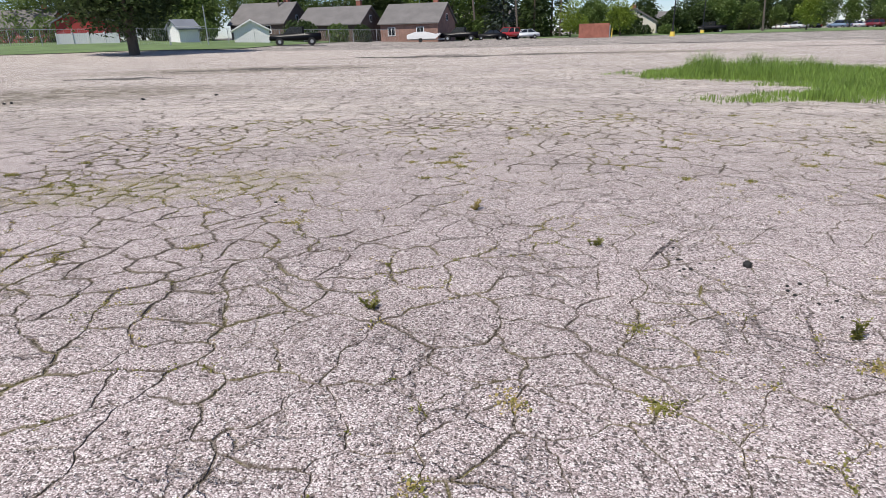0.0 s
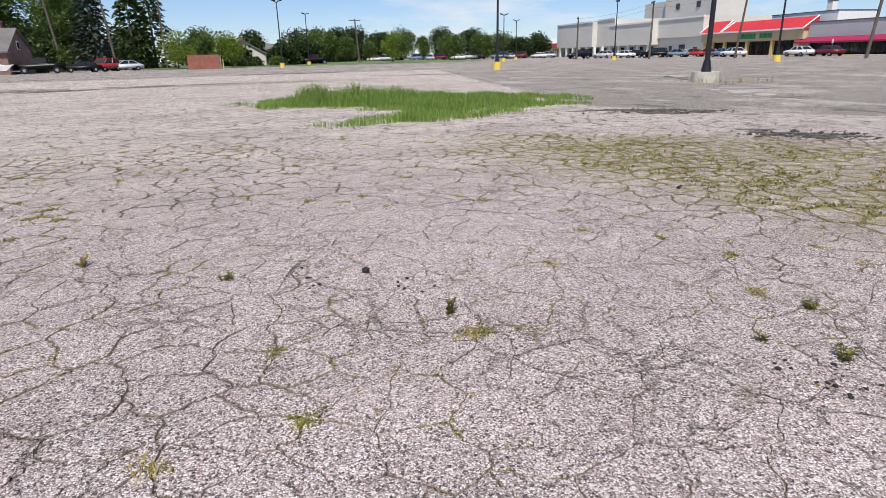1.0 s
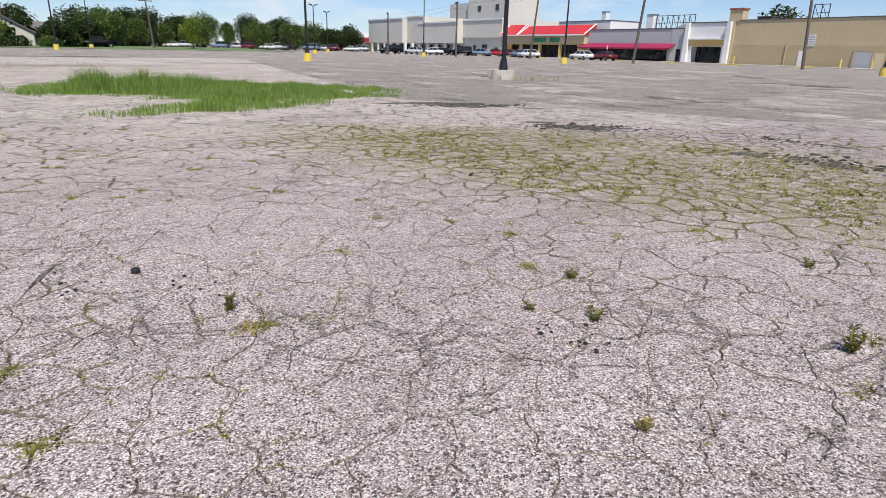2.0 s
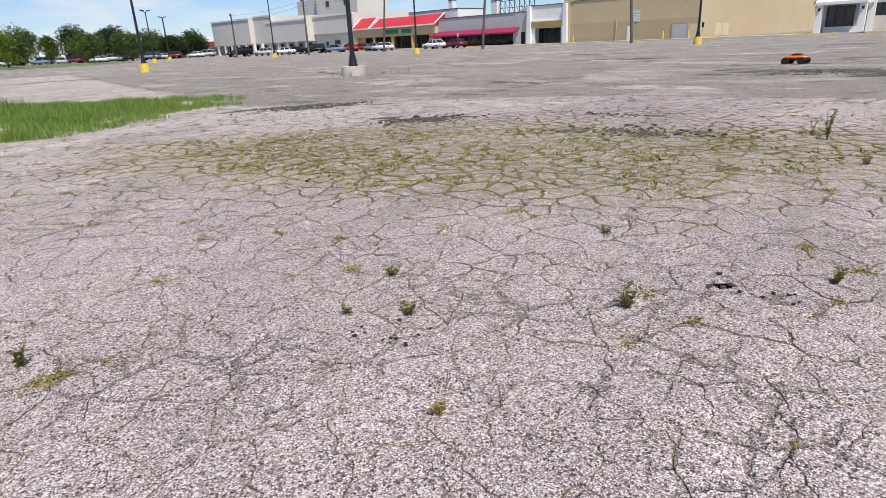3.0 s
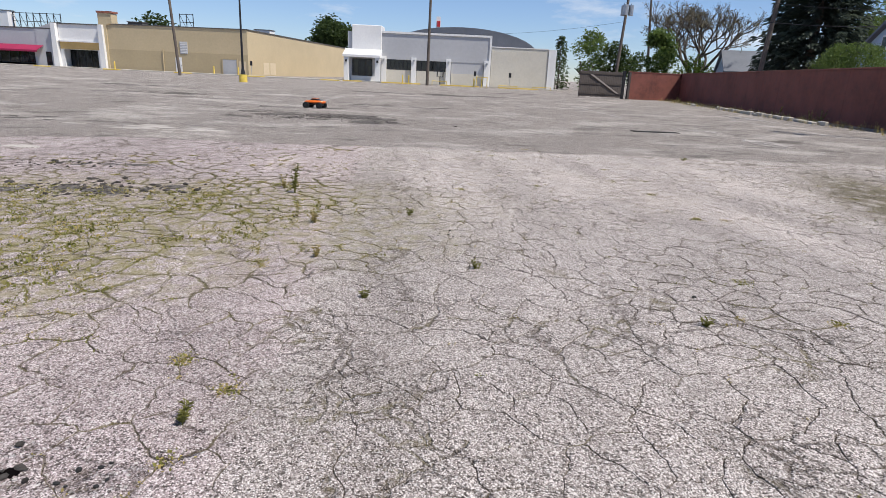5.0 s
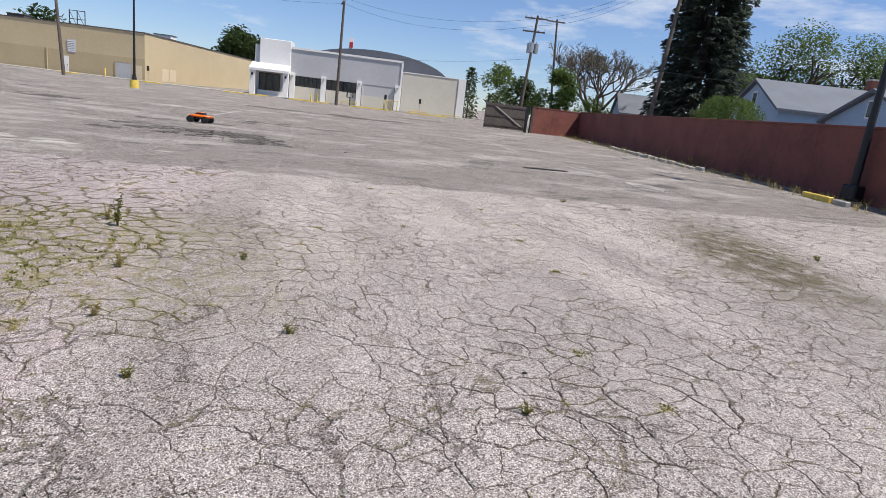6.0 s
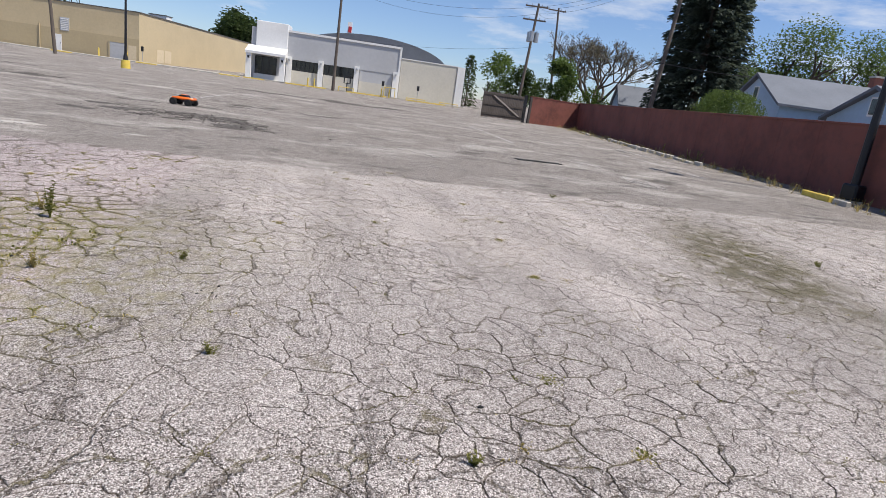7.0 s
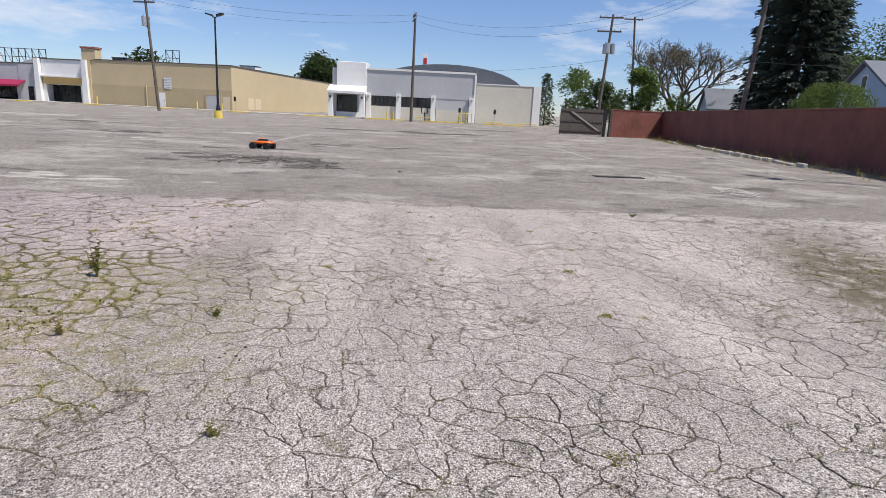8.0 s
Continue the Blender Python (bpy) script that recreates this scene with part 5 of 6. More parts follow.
for i, (x, y, w, h) in enumerate(((-49, 72, 3, 2.4), (-46, 76, 4, 2.6), (-33, 80, 3.5, 2.6), (-29.5, 83, 3.2, 2.4), (-36, 84, 4, 2.8), (-60, 66, 4, 3.0), (-26.5, 84.5, 2.6, 2.2), (-66, 66, 5, 3.4), (-14.8, 99, 1.6, 3.2), (-12.2, 100, 1.4, 3.0), (15, 112, 3, 1.6), (19, 112, 3, 1.6), (12.6, 113, 2.4, 1.8))):
    bush(x, y, rise(x, y) - 0.1, w, h, LEAF if i % 2 else LEAF_DARK, "dense green shrub along the back yards", 500 + i, 700, 0.45, "shrub")
# white vinyl fence and a pipe frame on the lawn
wf = thing("white_fence", pose(-53.1, 59.2, rise(-53.1, 59.2) - 0.05, 0, 0, 39.8), "white vinyl panel fence beside the red outbuilding", "fence")
for i in range(4):
    part("panel", box(i * 1.53, i * 1.53 + 1.45, -0.03, 0.03, 0, 1.2), WHITE, wf)
    part("post", box(i * 1.53 - 0.07, i * 1.53 + 0.06, -0.06, 0.06, -0.1, 1.3), WHITE, wf)
gf = thing("pipe_frame", pose(-39.8, 59.5, rise(-39.8, 59.5) - 0.1, 0, 0, 32.4), "grey pipe frame standing on the lawn", "frame")
part("post", tube((0, 0, 0), (0, 0, 2.0), 0.05), GREY_METAL, gf)
part("post", tube((3.8, 0, 0), (3.8, 0, 4.0), 0.06), GREY_METAL, gf)
part("rail", tube((0, 0, 1.95), (3.8, 0, 1.95), 0.04), GREY_METAL, gf)


# ---- vehicles ----
def car_paint(name, colour):
    n = Nodes(name)
    c = n.mix(n.noise(1.5, 3), tuple(v * 0.88 for v in colour), colour)
    m = n.set(colour=c, rough=0.35, spec=0.4 if max(colour) > 0.05 else 0.15)
    n.b.inputs["Coat Weight"].default_value = 0.12 if max(colour) > 0.05 else 0.0
    return m


PAINTS = {"black": car_paint("black_car_paint", (0.006, 0.006, 0.008)), "white": car_paint("white_car_paint", (0.75, 0.75, 0.74)), "red": car_paint("red_car_paint", (0.36, 0.02, 0.02)),
          "silver": car_paint("silver_car_paint", (0.45, 0.47, 0.50)), "maroon": car_paint("maroon_car_paint", (0.12, 0.012, 0.02)), "blue": car_paint("blue_grey_car_paint", (0.14, 0.20, 0.29))}
SHAPES = {
    "sedan": (4.7, 1.8, [(-2.35, 0.35), (-2.33, 0.85), (-1.9, 0.95), (-1.75, 0.97), (1.0, 0.95), (1.9, 0.85), (2.3, 0.7), (2.35, 0.35)], [(-1.75, 0.95), (-1.0, 1.42), (0.25, 1.44), (1.05, 0.95)]),
    "suv": (4.8, 1.9, [(-2.4, 0.42), (-2.4, 1.0), (-2.3, 1.1), (1.1, 1.08), (2.1, 0.98), (2.38, 0.8), (2.4, 0.42)], [(-2.3, 1.08), (-2.1, 1.72), (0.3, 1.76), (1.15, 1.08)]),
    "pickup": (5.5, 1.95, [(-2.75, 0.55), (-2.75, 1.28), (-0.95, 1.28), (-0.9, 1.22), (1.2, 1.22), (2.55, 1.14), (2.75, 0.95), (2.75, 0.55)], [(-0.95, 1.22), (-0.8, 1.92), (0.5, 1.94), (1.2, 1.22)]),
    "pickup_long": (5.6, 1.95, [(-2.8, 0.5), (-2.8, 1.22), (-1.15, 1.22), (-1.1, 1.18), (1.35, 1.18), (2.55, 1.1), (2.8, 0.9), (2.8, 0.5)], [(-1.15, 1.12), (-0.95, 1.88), (0.6, 1.9), (1.4, 1.12)]),
}


def car(x, y, turn, shape, colour, label, z=None):
    length, width, body, cabin = SHAPES[shape]
    t = thing("pickup_truck" if shape == "pickup" else "car", pose(x, y, rise(x, y) if z is None else z, 0, 0, turn), label, "pickup truck" if shape == "pickup" else "car", "parked cars")
    hw = width / 2
    bm = prism(body, -hw, hw)
    bmesh.ops.bevel(bm, geom=bm.edges[:], offset=0.06, segments=2, affect="EDGES")
    part("body", bm, PAINTS[colour], t, flat=False)
    bm = prism(cabin, -hw + 0.14, hw - 0.14)
    for v in bm.verts:
        if v.co.z > 1.2:
            v.co.y *= 0.84
    c = part("cabin_glass", bm, DARK_GLASS, t)
    top = [p for p in cabin if p[1] > 1.2]
    part("roof_panel", box(top[0][0] - 0.03, top[1][0] + 0.05, -hw * 0.74, hw * 0.74, top[0][1] - 0.02, top[1][1] + 0.03, 0.02), PAINTS[colour], t)
    for k in (0.0, 0.5, 1.0):
        xx = cabin[0][0] * (1 - k) + cabin[-1][0] * k
        xt = top[0][0] * (1 - k) + top[1][0] * k
        for s in (-1, 1):
            part("window_pillar", tube((xx, s * (hw - 0.13), cabin[0][1]), (xt, s * (hw - 0.14) * 0.85, top[0][1]), 0.05, sides=6), PAINTS[colour], c)
    r = {"sedan": 0.32, "suv": 0.36}.get(shape, 0.42)
    for wx in (-length * 0.31, length * 0.31):
        for s in (-1, 1):
            w = part("wheel", tube((wx, s * (hw - 0.2), r), (wx, s * (hw + 0.02), r), r, sides=16), RUBBER, t)
            part("rim", tube((wx, s * (hw - 0.05), r), (wx, s * (hw + 0.035), r), r * 0.52, r * 0.42, sides=12), GREY_METAL, w)
    for s in (-1, 1):
        part("headlight", box(length / 2 - 0.16, length / 2 - 0.01, s * hw * 0.72 - 0.18, s * hw * 0.72 + 0.18, body[1][1] * 0.72, body[1][1] * 0.72 + 0.16, 0.02), WHITE, t)
        part("tail_light", box(-length / 2 - 0.01, -length / 2 + 0.1, s * hw * 0.8 - 0.12, s * hw * 0.8 + 0.12, body[1][1] * 0.75, body[1][1] * 0.75 + 0.2, 0.02), PAINTS["red"], t)
    return t


car(-27.7, 64.2, 204, "pickup", "black", "black pickup truck parked at the lot's grass edge")
car(-13.6, 90.6, 188, "pickup", "black", "dark pickup truck parked before the brick house")
car(-9.5, 95.2, 190, "sedan", "black", "dark sedan parked in a row by the conifers")
car(-7.0, 97.4, 240, "suv", "red", "bright red car parked beside a dark sedan")
car(-4.6, 99.6, 200, "sedan", "silver", "silver car at the end of the parked row")
for x, y, a, s, c, l in ((60.4, 79.7, 170, "suv", "black", "black boxy off-roader parked before the department store"), (63.4, 77.4, 100, "sedan", "silver", "silver sedan parked nose-in at the store"),
                         (65.7, 75.3, 105, "sedan", "white", "pale sedan parked nose-in at the store"), (67.0, 74.2, 100, "sedan", "black", "black sedan parked nose-in at the store"),
                         (67.6, 71.1, 120, "suv", "black", "black people carrier parked at the store"), (69.9, 68.9, 110, "sedan", "blue", "blue-grey sedan parked at the store"),
                         (72.4, 68.2, 110, "sedan", "red", "dull red car parked behind others"), (73.6, 66.6, 110, "sedan", "maroon", "maroon car parked at the store"),
                         (70.0, 60.6, 80, "sedan", "blue", "blue-grey car by the discount store"), (68.2, 57.4, 80, "sedan", "white", "white sedan by the discount store"),
                         (68.0, 48.2, 75, "sedan", "white", "white car parked before the awning shop"), (68.5, 45.2, 75, "sedan", "maroon", "dark maroon sedan parked beside a white car")):
    car(0.5 + (x - 0.5) * 1.28, (y + 0.4) * 1.28 - 0.4, a, s, c, l)
for i in range(14):
    car(50 + i * 3.6, 152 + (i % 3) * 2 - i * 0.9, 100 + 20 * (i % 2), ("sedan", "suv")[i % 2], ("white", "silver", "black", "blue", "silver", "maroon")[i % 6], ("pale", "silver", "black", "blue-grey", "grey", "maroon")[i % 6] + " car parked far off among lot trees")
car(27, 118, 190, "pickup", "black", "black pickup parked far off by the verge")

# boat under a white cover on the yard's edge
bt = thing("covered_boat", pose(-18.0, 85.8, rise(-18, 85.8), 0, 0, 12), "white covered boat on a low trailer", "boat")
part("hull", prism([(-2.3, 0.45), (-2.3, 1.0), (1.6, 1.05), (2.5, 1.15), (1.7, 0.45)], -0.9, 0.9), WHITE, bt)
part("cover", prism([(-2.3, 1.0), (-1.2, 1.35), (0.3, 1.4), (1.8, 1.05)], -0.85, 0.85), WHITE, bt)
for s in (-1, 1):
    part("wheel", tube((-0.4, s * 0.85, 0.28), (-0.4, s * 1.02, 0.28), 0.28, sides=14), RUBBER, bt)
part("trailer_beam", box(-2.2, 3.0, -0.06, 0.06, 0.3, 0.42), GREY_METAL, bt)


# ---- toy truck ----
def toy_truck(x, y, turn):
    orange = car_paint("orange_toy_shell", (0.85, 0.16, 0.02))
    t = thing("toy_truck", pose(x, y, 0.002, 0, 0, turn), "orange radio-controlled monster truck with big black tyres", "toy car")
    L = 0.24
    for wx in (-L, L):
        for s in (-1, 1):
            bm = tube((wx, s * 0.17, 0.1), (wx, s * 0.28, 0.1), 0.1, sides=20)
            for i in range(20):
                a = i * math.tau / 20
                for off in (0.19, 0.235):
                    c = Vector((wx + 0.101 * math.cos(a), s * off, 0.1 + 0.101 * math.sin(a)))
                    add_box(bm, c.x - 0.008, c.x + 0.008, c.y - 0.018, c.y + 0.018, c.z - 0.008, c.z + 0.008)
            w = part("wheel", bm, RUBBER, t)
            part("rim", tube((wx, s * 0.2, 0.1), (wx, s * 0.285, 0.1), 0.055, 0.045, 12), BLACK_METAL, w)
        part("axle", tube((wx, -0.18, 0.1), (wx, 0.18, 0.1), 0.018, sides=8), BLACK_METAL, t)
        for s in (-1, 1):
            part("shock", tube((wx * 0.85, s * 0.12, 0.1), (wx * 0.7, s * 0.09, 0.22), 0.016, sides=8), GREY_METAL, t)
    part("chassis", box(-0.3, 0.3, -0.085, 0.085, 0.11, 0.17, 0.012), BLACK_METAL, t)
    bm = prism([(-0.36, 0.17), (-0.37, 0.25), (-0.16, 0.265), (0.15, 0.26), (0.33, 0.235), (0.36, 0.17)], -0.15, 0.15)
    bmesh.ops.bevel(bm, geom=bm.edges[:], offset=0.02, segments=2, affect="EDGES")
    b = part("shell", bm, orange, t, "glossy orange body shell", flat=False)
    bm = prism([(-0.17, 0.26), (-0.1, 0.325), (0.06, 0.325), (0.15, 0.26)], -0.12, 0.12)
    part("canopy_glass", bm, DARK_GLASS, b)
    part("roof_panel", box(-0.105, 0.065, -0.11, 0.11, 0.322, 0.335, 0.004), orange, b)
    part("stripe", box(-0.34, -0.2, -0.1, 0.1, 0.262, 0.268), BLACK_METAL, b)
    for s in (-1, 1):
        part("headlight", box(0.33, 0.352, s * 0.09 - 0.03, s * 0.09 + 0.03, 0.19, 0.22), WHITE, b)
    part("bumper", tube((0.37, -0.12, 0.15), (0.37, 0.12, 0.15), 0.014, sides=8), BLACK_METAL, t)


toy_truck(23.6, 1.5, 75)


# ---- grass, weeds, rubble ----
def blade(bm, x, y, z, h, w, lean, rng):
    a = rng.uniform(0, math.tau)
    s = Vector((math.cos(a), math.sin(a), 0)) * w
    l = Vector((math.cos(a + 1.6), math.sin(a + 1.6), 0)) * lean
    p = Vector((x, y, z))
    v = [bm.verts.new(q) for q in (p - s, p + s, p + s * 0.6 + l * 0.35 + Vector((0, 0, h * 0.6)), p - s * 0.6 + l * 0.35 + Vector((0, 0, h * 0.6)), p + l + Vector((0, 0, h)))]
    bm.faces.new(v[:4])
    bm.faces.new((v[3], v[2], v[4]))


def grass_patch():
    rng = random.Random(5)
    verts, faces = [], []
    made = 0
    lobes = ((6.6, 15.2, -20, 4.5, 2.2), (7.4, 12.6, -8, 2.9, 1.1), (5.1, 10.9, 14, 2.2, 1.0))
    while made < 46000:
        x, y = rng.uniform(0, 13), rng.uniform(8.5, 20)
        ragged_rim = 0.34 * noise.noise(Vector((x * 0.6, y * 0.6, 2))) + 0.26 * noise.noise(Vector((x * 2.1, y * 2.1, 5)))
        reach = []
        for cx, cy, ang, a, b in lobes:
            c, s = math.cos(radians(ang)), math.sin(radians(ang))
            reach.append(math.hypot(((x - cx) * c + (y - cy) * s) / a, ((y - cy) * c - (x - cx) * s) / b) + ragged_rim)
        r = min(reach)
        clumps = noise.noise(Vector((x * 1.6, y * 1.6, 9))) + 0.5 * noise.noise(Vector((x * 4.5, y * 4.5, 4)))
        thin = 0.55 if reach[2] == r else 0.0
        if r > 1.1 or rng.random() < smooth(r, 0.6, 1.1) or rng.random() < thin * smooth(clumps, 0.35, -0.25):
            continue
        west = smooth(6.8 - x + 0.25 * (y - 14), -1.5, 3.2)
        tall = (0.12 + 0.17 * west * smooth(reach[0], 1.1, 0.5)) * (1.15 - 0.55 * smooth(r, 0.3, 1.05)) * max(0.3, 1 + 1.2 * clumps)
        h = tall * rng.uniform(0.6, 1.25)
        w = rng.uniform(0.004, 0.008)
        a = rng.uniform(0, math.tau)
        sx, sy = math.cos(a) * w, math.sin(a) * w
        lx, ly = rng.gauss(0, 0.3) * h, rng.gauss(0, 0.3) * h
        k = len(verts)
        verts += [(x - sx, y - sy, 0), (x + sx, y + sy, 0), (x + sx * 0.6 + lx * 0.35, y + sy * 0.6 + ly * 0.35, h * 0.6), (x - sx * 0.6 + lx * 0.35, y - sy * 0.6 + ly * 0.35, h * 0.6), (x + lx, y + ly, h)]
        faces += [(k, k + 1, k + 2, k + 3), (k + 3, k + 2, k + 4)]
        made += 1
    me = bpy.data.meshes.new("grass_patch")
    me.from_pydata(verts, [], faces)
    me.materials.append(GRASS)
    tagged(new("grass_patch", me), "bright green tall grass growing through the asphalt", "grass", kind="stuff")


grass_patch()


def sprigs(name, places, mat, label, seed, hmin, hmax, n):
    """Many small tufts in one mesh."""
    rng = random.Random(seed)
    verts, faces = [], []
    for x, y, k0 in places:
        for _ in range(n):
            a, h = rng.uniform(0, math.tau), rng.uniform(hmin, hmax) * k0
            px, py = x + rng.gauss(0, 0.022) * k0, y + rng.gauss(0, 0.022) * k0
            w = rng.uniform(0.0025, 0.006) * (0.6 + 0.4 * k0)
            lx, ly = math.cos(a) * h * rng.uniform(0.3, 1.2), math.sin(a) * h * rng.uniform(0.3, 1.2)
            sx, sy = -math.sin(a) * w, math.cos(a) * w
            k = len(verts)
            verts += [(px - sx, py - sy, -0.006), (px + sx, py + sy, -0.006), (px + sx + lx * 0.5, py + sy + ly * 0.5, h * 0.8), (px - sx + lx * 0.5, py - sy + ly * 0.5, h * 0.8), (px + lx, py + ly, h * 0.75)]
            faces += [(k, k + 1, k + 2, k + 3), (k + 3, k + 2, k + 4)]
    me = bpy.data.meshes.new(name)
    me.from_pydata(verts, [], faces)
    me.materials.append(mat)
    return tagged(new(name, me), label, "weeds", kind="stuff")


def weed_plant(x, y, h, spread, stems, mat, label, seed):
    """A single weed: upright stems set with small leaves."""
    rng = random.Random(seed)
    t = thing("weed", pose(x, y, -0.008), label, "weed", "weeds in the cracks")
    lf = bmesh.new()
    for i in range(stems):
        bm = bmesh.new()
        a = rng.uniform(0, math.tau)
        hh = h * rng.uniform(0.6, 1)
        top = Vector((math.cos(a) * spread * rng.uniform(0.3, 1), math.sin(a) * spread * rng.uniform(0.3, 1), hh))
        add_tube(bm, (rng.gauss(0, 0.006), rng.gauss(0, 0.006), 0), top, 0.0025 + h * 0.008, 0.0015, 5, False)
        part("stem", bm, mat, t)
        for j in range(11):
            k = rng.uniform(0.1, 1)
            b = rng.uniform(0, math.tau)
            d = Vector((math.cos(b), math.sin(b), rng.uniform(0.0, 0.9)))
            add_leaf(lf, top * k + d * 0.012, d, (0.02 + 0.16 * h) * rng.uniform(0.5, 1.1), 0.35)
    tagged(part("foliage", lf, mat, t), kind="stuff")
    return t


G, Dw = "small green weed growing from an asphalt crack", "dry yellowish weed growing from an asphalt crack"
for i, (x, y, h, s, n, m, l) in enumerate(((8.5, -0.36, 0.38, 0.05, 4, WEED, "tall single green weed in the asphalt"), (8.75, -0.2, 0.2, 0.06, 3, WEED_DRY, Dw), (4.08, -0.69, 0.10, 0.05, 6, WEED, G), (3.32, 0.08, 0.12, 0.05, 7, WEED, G),
                                           (1.55, 2.02, 0.11, 0.04, 6, WEED, G), (2.75, 0.92, 0.07, 0.06, 7, WEED, G), (2.62, 1.18, 0.06, 0.03, 4, WEED, G), (-0.42, 2.05, 0.07, 0.05, 7, WEED, G), (-0.15, 3.65, 0.08, 0.05, 7, WEED_DRY, Dw),
                                           (0.62, 3.0, 0.07, 0.05, 6, WEED, G), (7.2, -0.75, 0.13, 0.08, 7, WEED_DRY, Dw), (7.6, -1.6, 0.1, 0.05, 5, WEED, G), (6.2, -0.9, 0.1, 0.05, 5, WEED_DRY, Dw),
                                           (5.05, -3.25, 0.06, 0.05, 7, WEED, G), (6.0, -2.05, 0.08, 0.05, 6, WEED, G), (5.4, -1.3, 0.07, 0.04, 6, WEED, G), (9.1, -9.0, 0.08, 0.1, 8, WEED, G), (12.6, -6.7, 0.06, 0.09, 8, WEED, G),
                                           (3.1, 1.3, 0.06, 0.05, 6, WEED, G), (4.3, 0.55, 0.07, 0.05, 6, WEED, G), (2.2, 0.35, 0.06, 0.05, 6, WEED_DRY, Dw), (29.5, -21.0, 0.7, 0.2, 5, WEED_DRY, "tall dry weed at the wall foot"), (28.2, -20.6, 0.6, 0.25, 6, WEED, "leafy weed at the wall foot"), (33, -21.7, 0.6, 0.2, 5, WEED_DRY, "tall dry weed at the wall foot"), (52, -25.0, 0.5, 0.4, 7, WEED_DRY, "dry weed clump at the wall corner"))):
    weed_plant(x, y, h, s, n, m, l, 300 + i)



# ---- patches, rubble and stones ----
def ragged(bm, x, y, a, b, turn, seed, z=0.006):
    """A ragged flat scab, thicker in the middle than at its rim."""
    n = 40
    c, s = math.cos(radians(turn)), math.sin(radians(turn))
    ring = []
    for i in range(n):
        t = i * math.tau / n
        r = 1 + 0.38 * noise.noise(Vector((math.cos(t) * 1.3 + seed, math.sin(t) * 1.3, seed * 0.7))) + 0.3 * noise.noise(Vector((math.cos(t) * 4 + seed, math.sin(t) * 4, 3))) + 0.3 * noise.noise(Vector((math.cos(t) * 11 + seed, math.sin(t) * 11, 8)))
        p, q = a * r * math.cos(t), b * r * math.sin(t)
        ring.append((x + p * c - q * s, y + p * s + q * c))
    lo = [bm.verts.new((px, py, rise(px, py) - 0.012)) for px, py in ring]
    hi = [bm.verts.new((x + (px - x) * 0.9, y + (py - y) * 0.9, rise(px, py) + z)) for px, py in ring]
    bm.faces.new(hi)
    for i in range(n):
        j = (i + 1) % n
        bm.faces.new((lo[i], lo[j], hi[j], hi[i]))


def add_rock(bm, x, y, z, r, rng):
    k = bmesh.ops.create_icosphere(bm, subdivisions=1, radius=r)["verts"]
    sx, sy, sz = rng.uniform(0.7, 1.3), rng.uniform(0.7, 1.3), rng.uniform(0.4, 0.8)
    for v in k:
        v.co = Vector((v.co.x * sx * rng.uniform(0.8, 1.15) + x, v.co.y * sy * rng.uniform(0.8, 1.15) + y, v.co.z * sz + z))


def scab(x, y, a, b, turn, mat, label, seed, bits, rubble=0, cat="patch"):
    """A broken place in the asphalt: several ragged scabs, with crumbs about it."""
    rng = random.Random(seed)
    t = thing("asphalt_patch", pose(0, 0, 0), label, cat, "patches on the lot")
    c, s = math.cos(radians(turn)), math.sin(radians(turn))
    for i in range(bits * 3):
        bm = bmesh.new()
        p, q = rng.gauss(0, 0.45) * a, rng.gauss(0, 0.45) * b
        f = rng.uniform(0.08, 0.26)
        ragged(bm, x + p * c - q * s, y + p * s + q * c, a * f, b * f * rng.uniform(0.5, 1), turn + rng.uniform(-14, 14), seed + i * 1.7, 0.004 + 0.0004 * i)
        part("scab", bm, mat, t)
    if rubble:
        bm = bmesh.new()
        for i in range(int(rubble * 1.6)):
            p, q = rng.gauss(0, 0.45) * a, rng.gauss(0, 0.5) * b
            px, py = x + p * c - q * s, y + p * s + q * c
            add_rock(bm, px, py, rise(px, py) + 0.008, rng.uniform(0.008, 0.022) * rng.choice((0.6, 1, 1, 1.9)), rng)
        tagged(part("rubble", bm, CRUMB), "loose dark crumbs of broken asphalt", "rubble", kind="stuff")


TARL, PALEL = "dark crumbling broken place in the asphalt", "pale bare patch in the grey asphalt"
for i, (x, y, a, b, t, bits, rub) in enumerate(((9.6, 9.1, 1.5, 0.55, -35, 9, 200), (8.7, 5.2, 1.0, 0.5, -40, 9, 180), (8.4, 1.7, 0.5, 0.9, 5, 7, 130), (10.0, 2.6, 0.35, 0.8, 10, 4, 30), (16.2, 7.4, 0.5, 1.5, 0, 4, 0), (19.6, 0.8, 1.2, 2.4, 8, 11, 260),
                                                (23.5, 2.4, 0.6, 2.2, 4, 5, 30), (18.2, -0.9, 0.5, 1.6, -5, 4, 20), (43.7, -0.8, 2.0, 6.5, 6, 6, 0), (30, 9, 1.0, 3.0, 5, 4, 0), (38, 14, 1.0, 3.5, 5, 4, 0), (27, -1.6, 0.8, 2.4, 5, 4, 0), (33, 20, 1.2, 4, 5, 4, 0),
                                                (-10.3, 22.5, 3.5, 1.3, 10, 6, 40), (-5.7, 32.5, 6, 1.4, 4, 7, 60), (0.9, 33.2, 5, 1.2, -4, 6, 0), (-14, 18, 2.6, 1.0, 15, 5, 0), (5, 52, 12, 1.6, -6, 5, 0), (14, 38, 6, 1.4, -15, 5, 0), (56, -10, 2, 6, 5, 5, 0))):
    scab(x, y, a, b, t, TAR, TARL, 400 + i * 7, bits, rub)
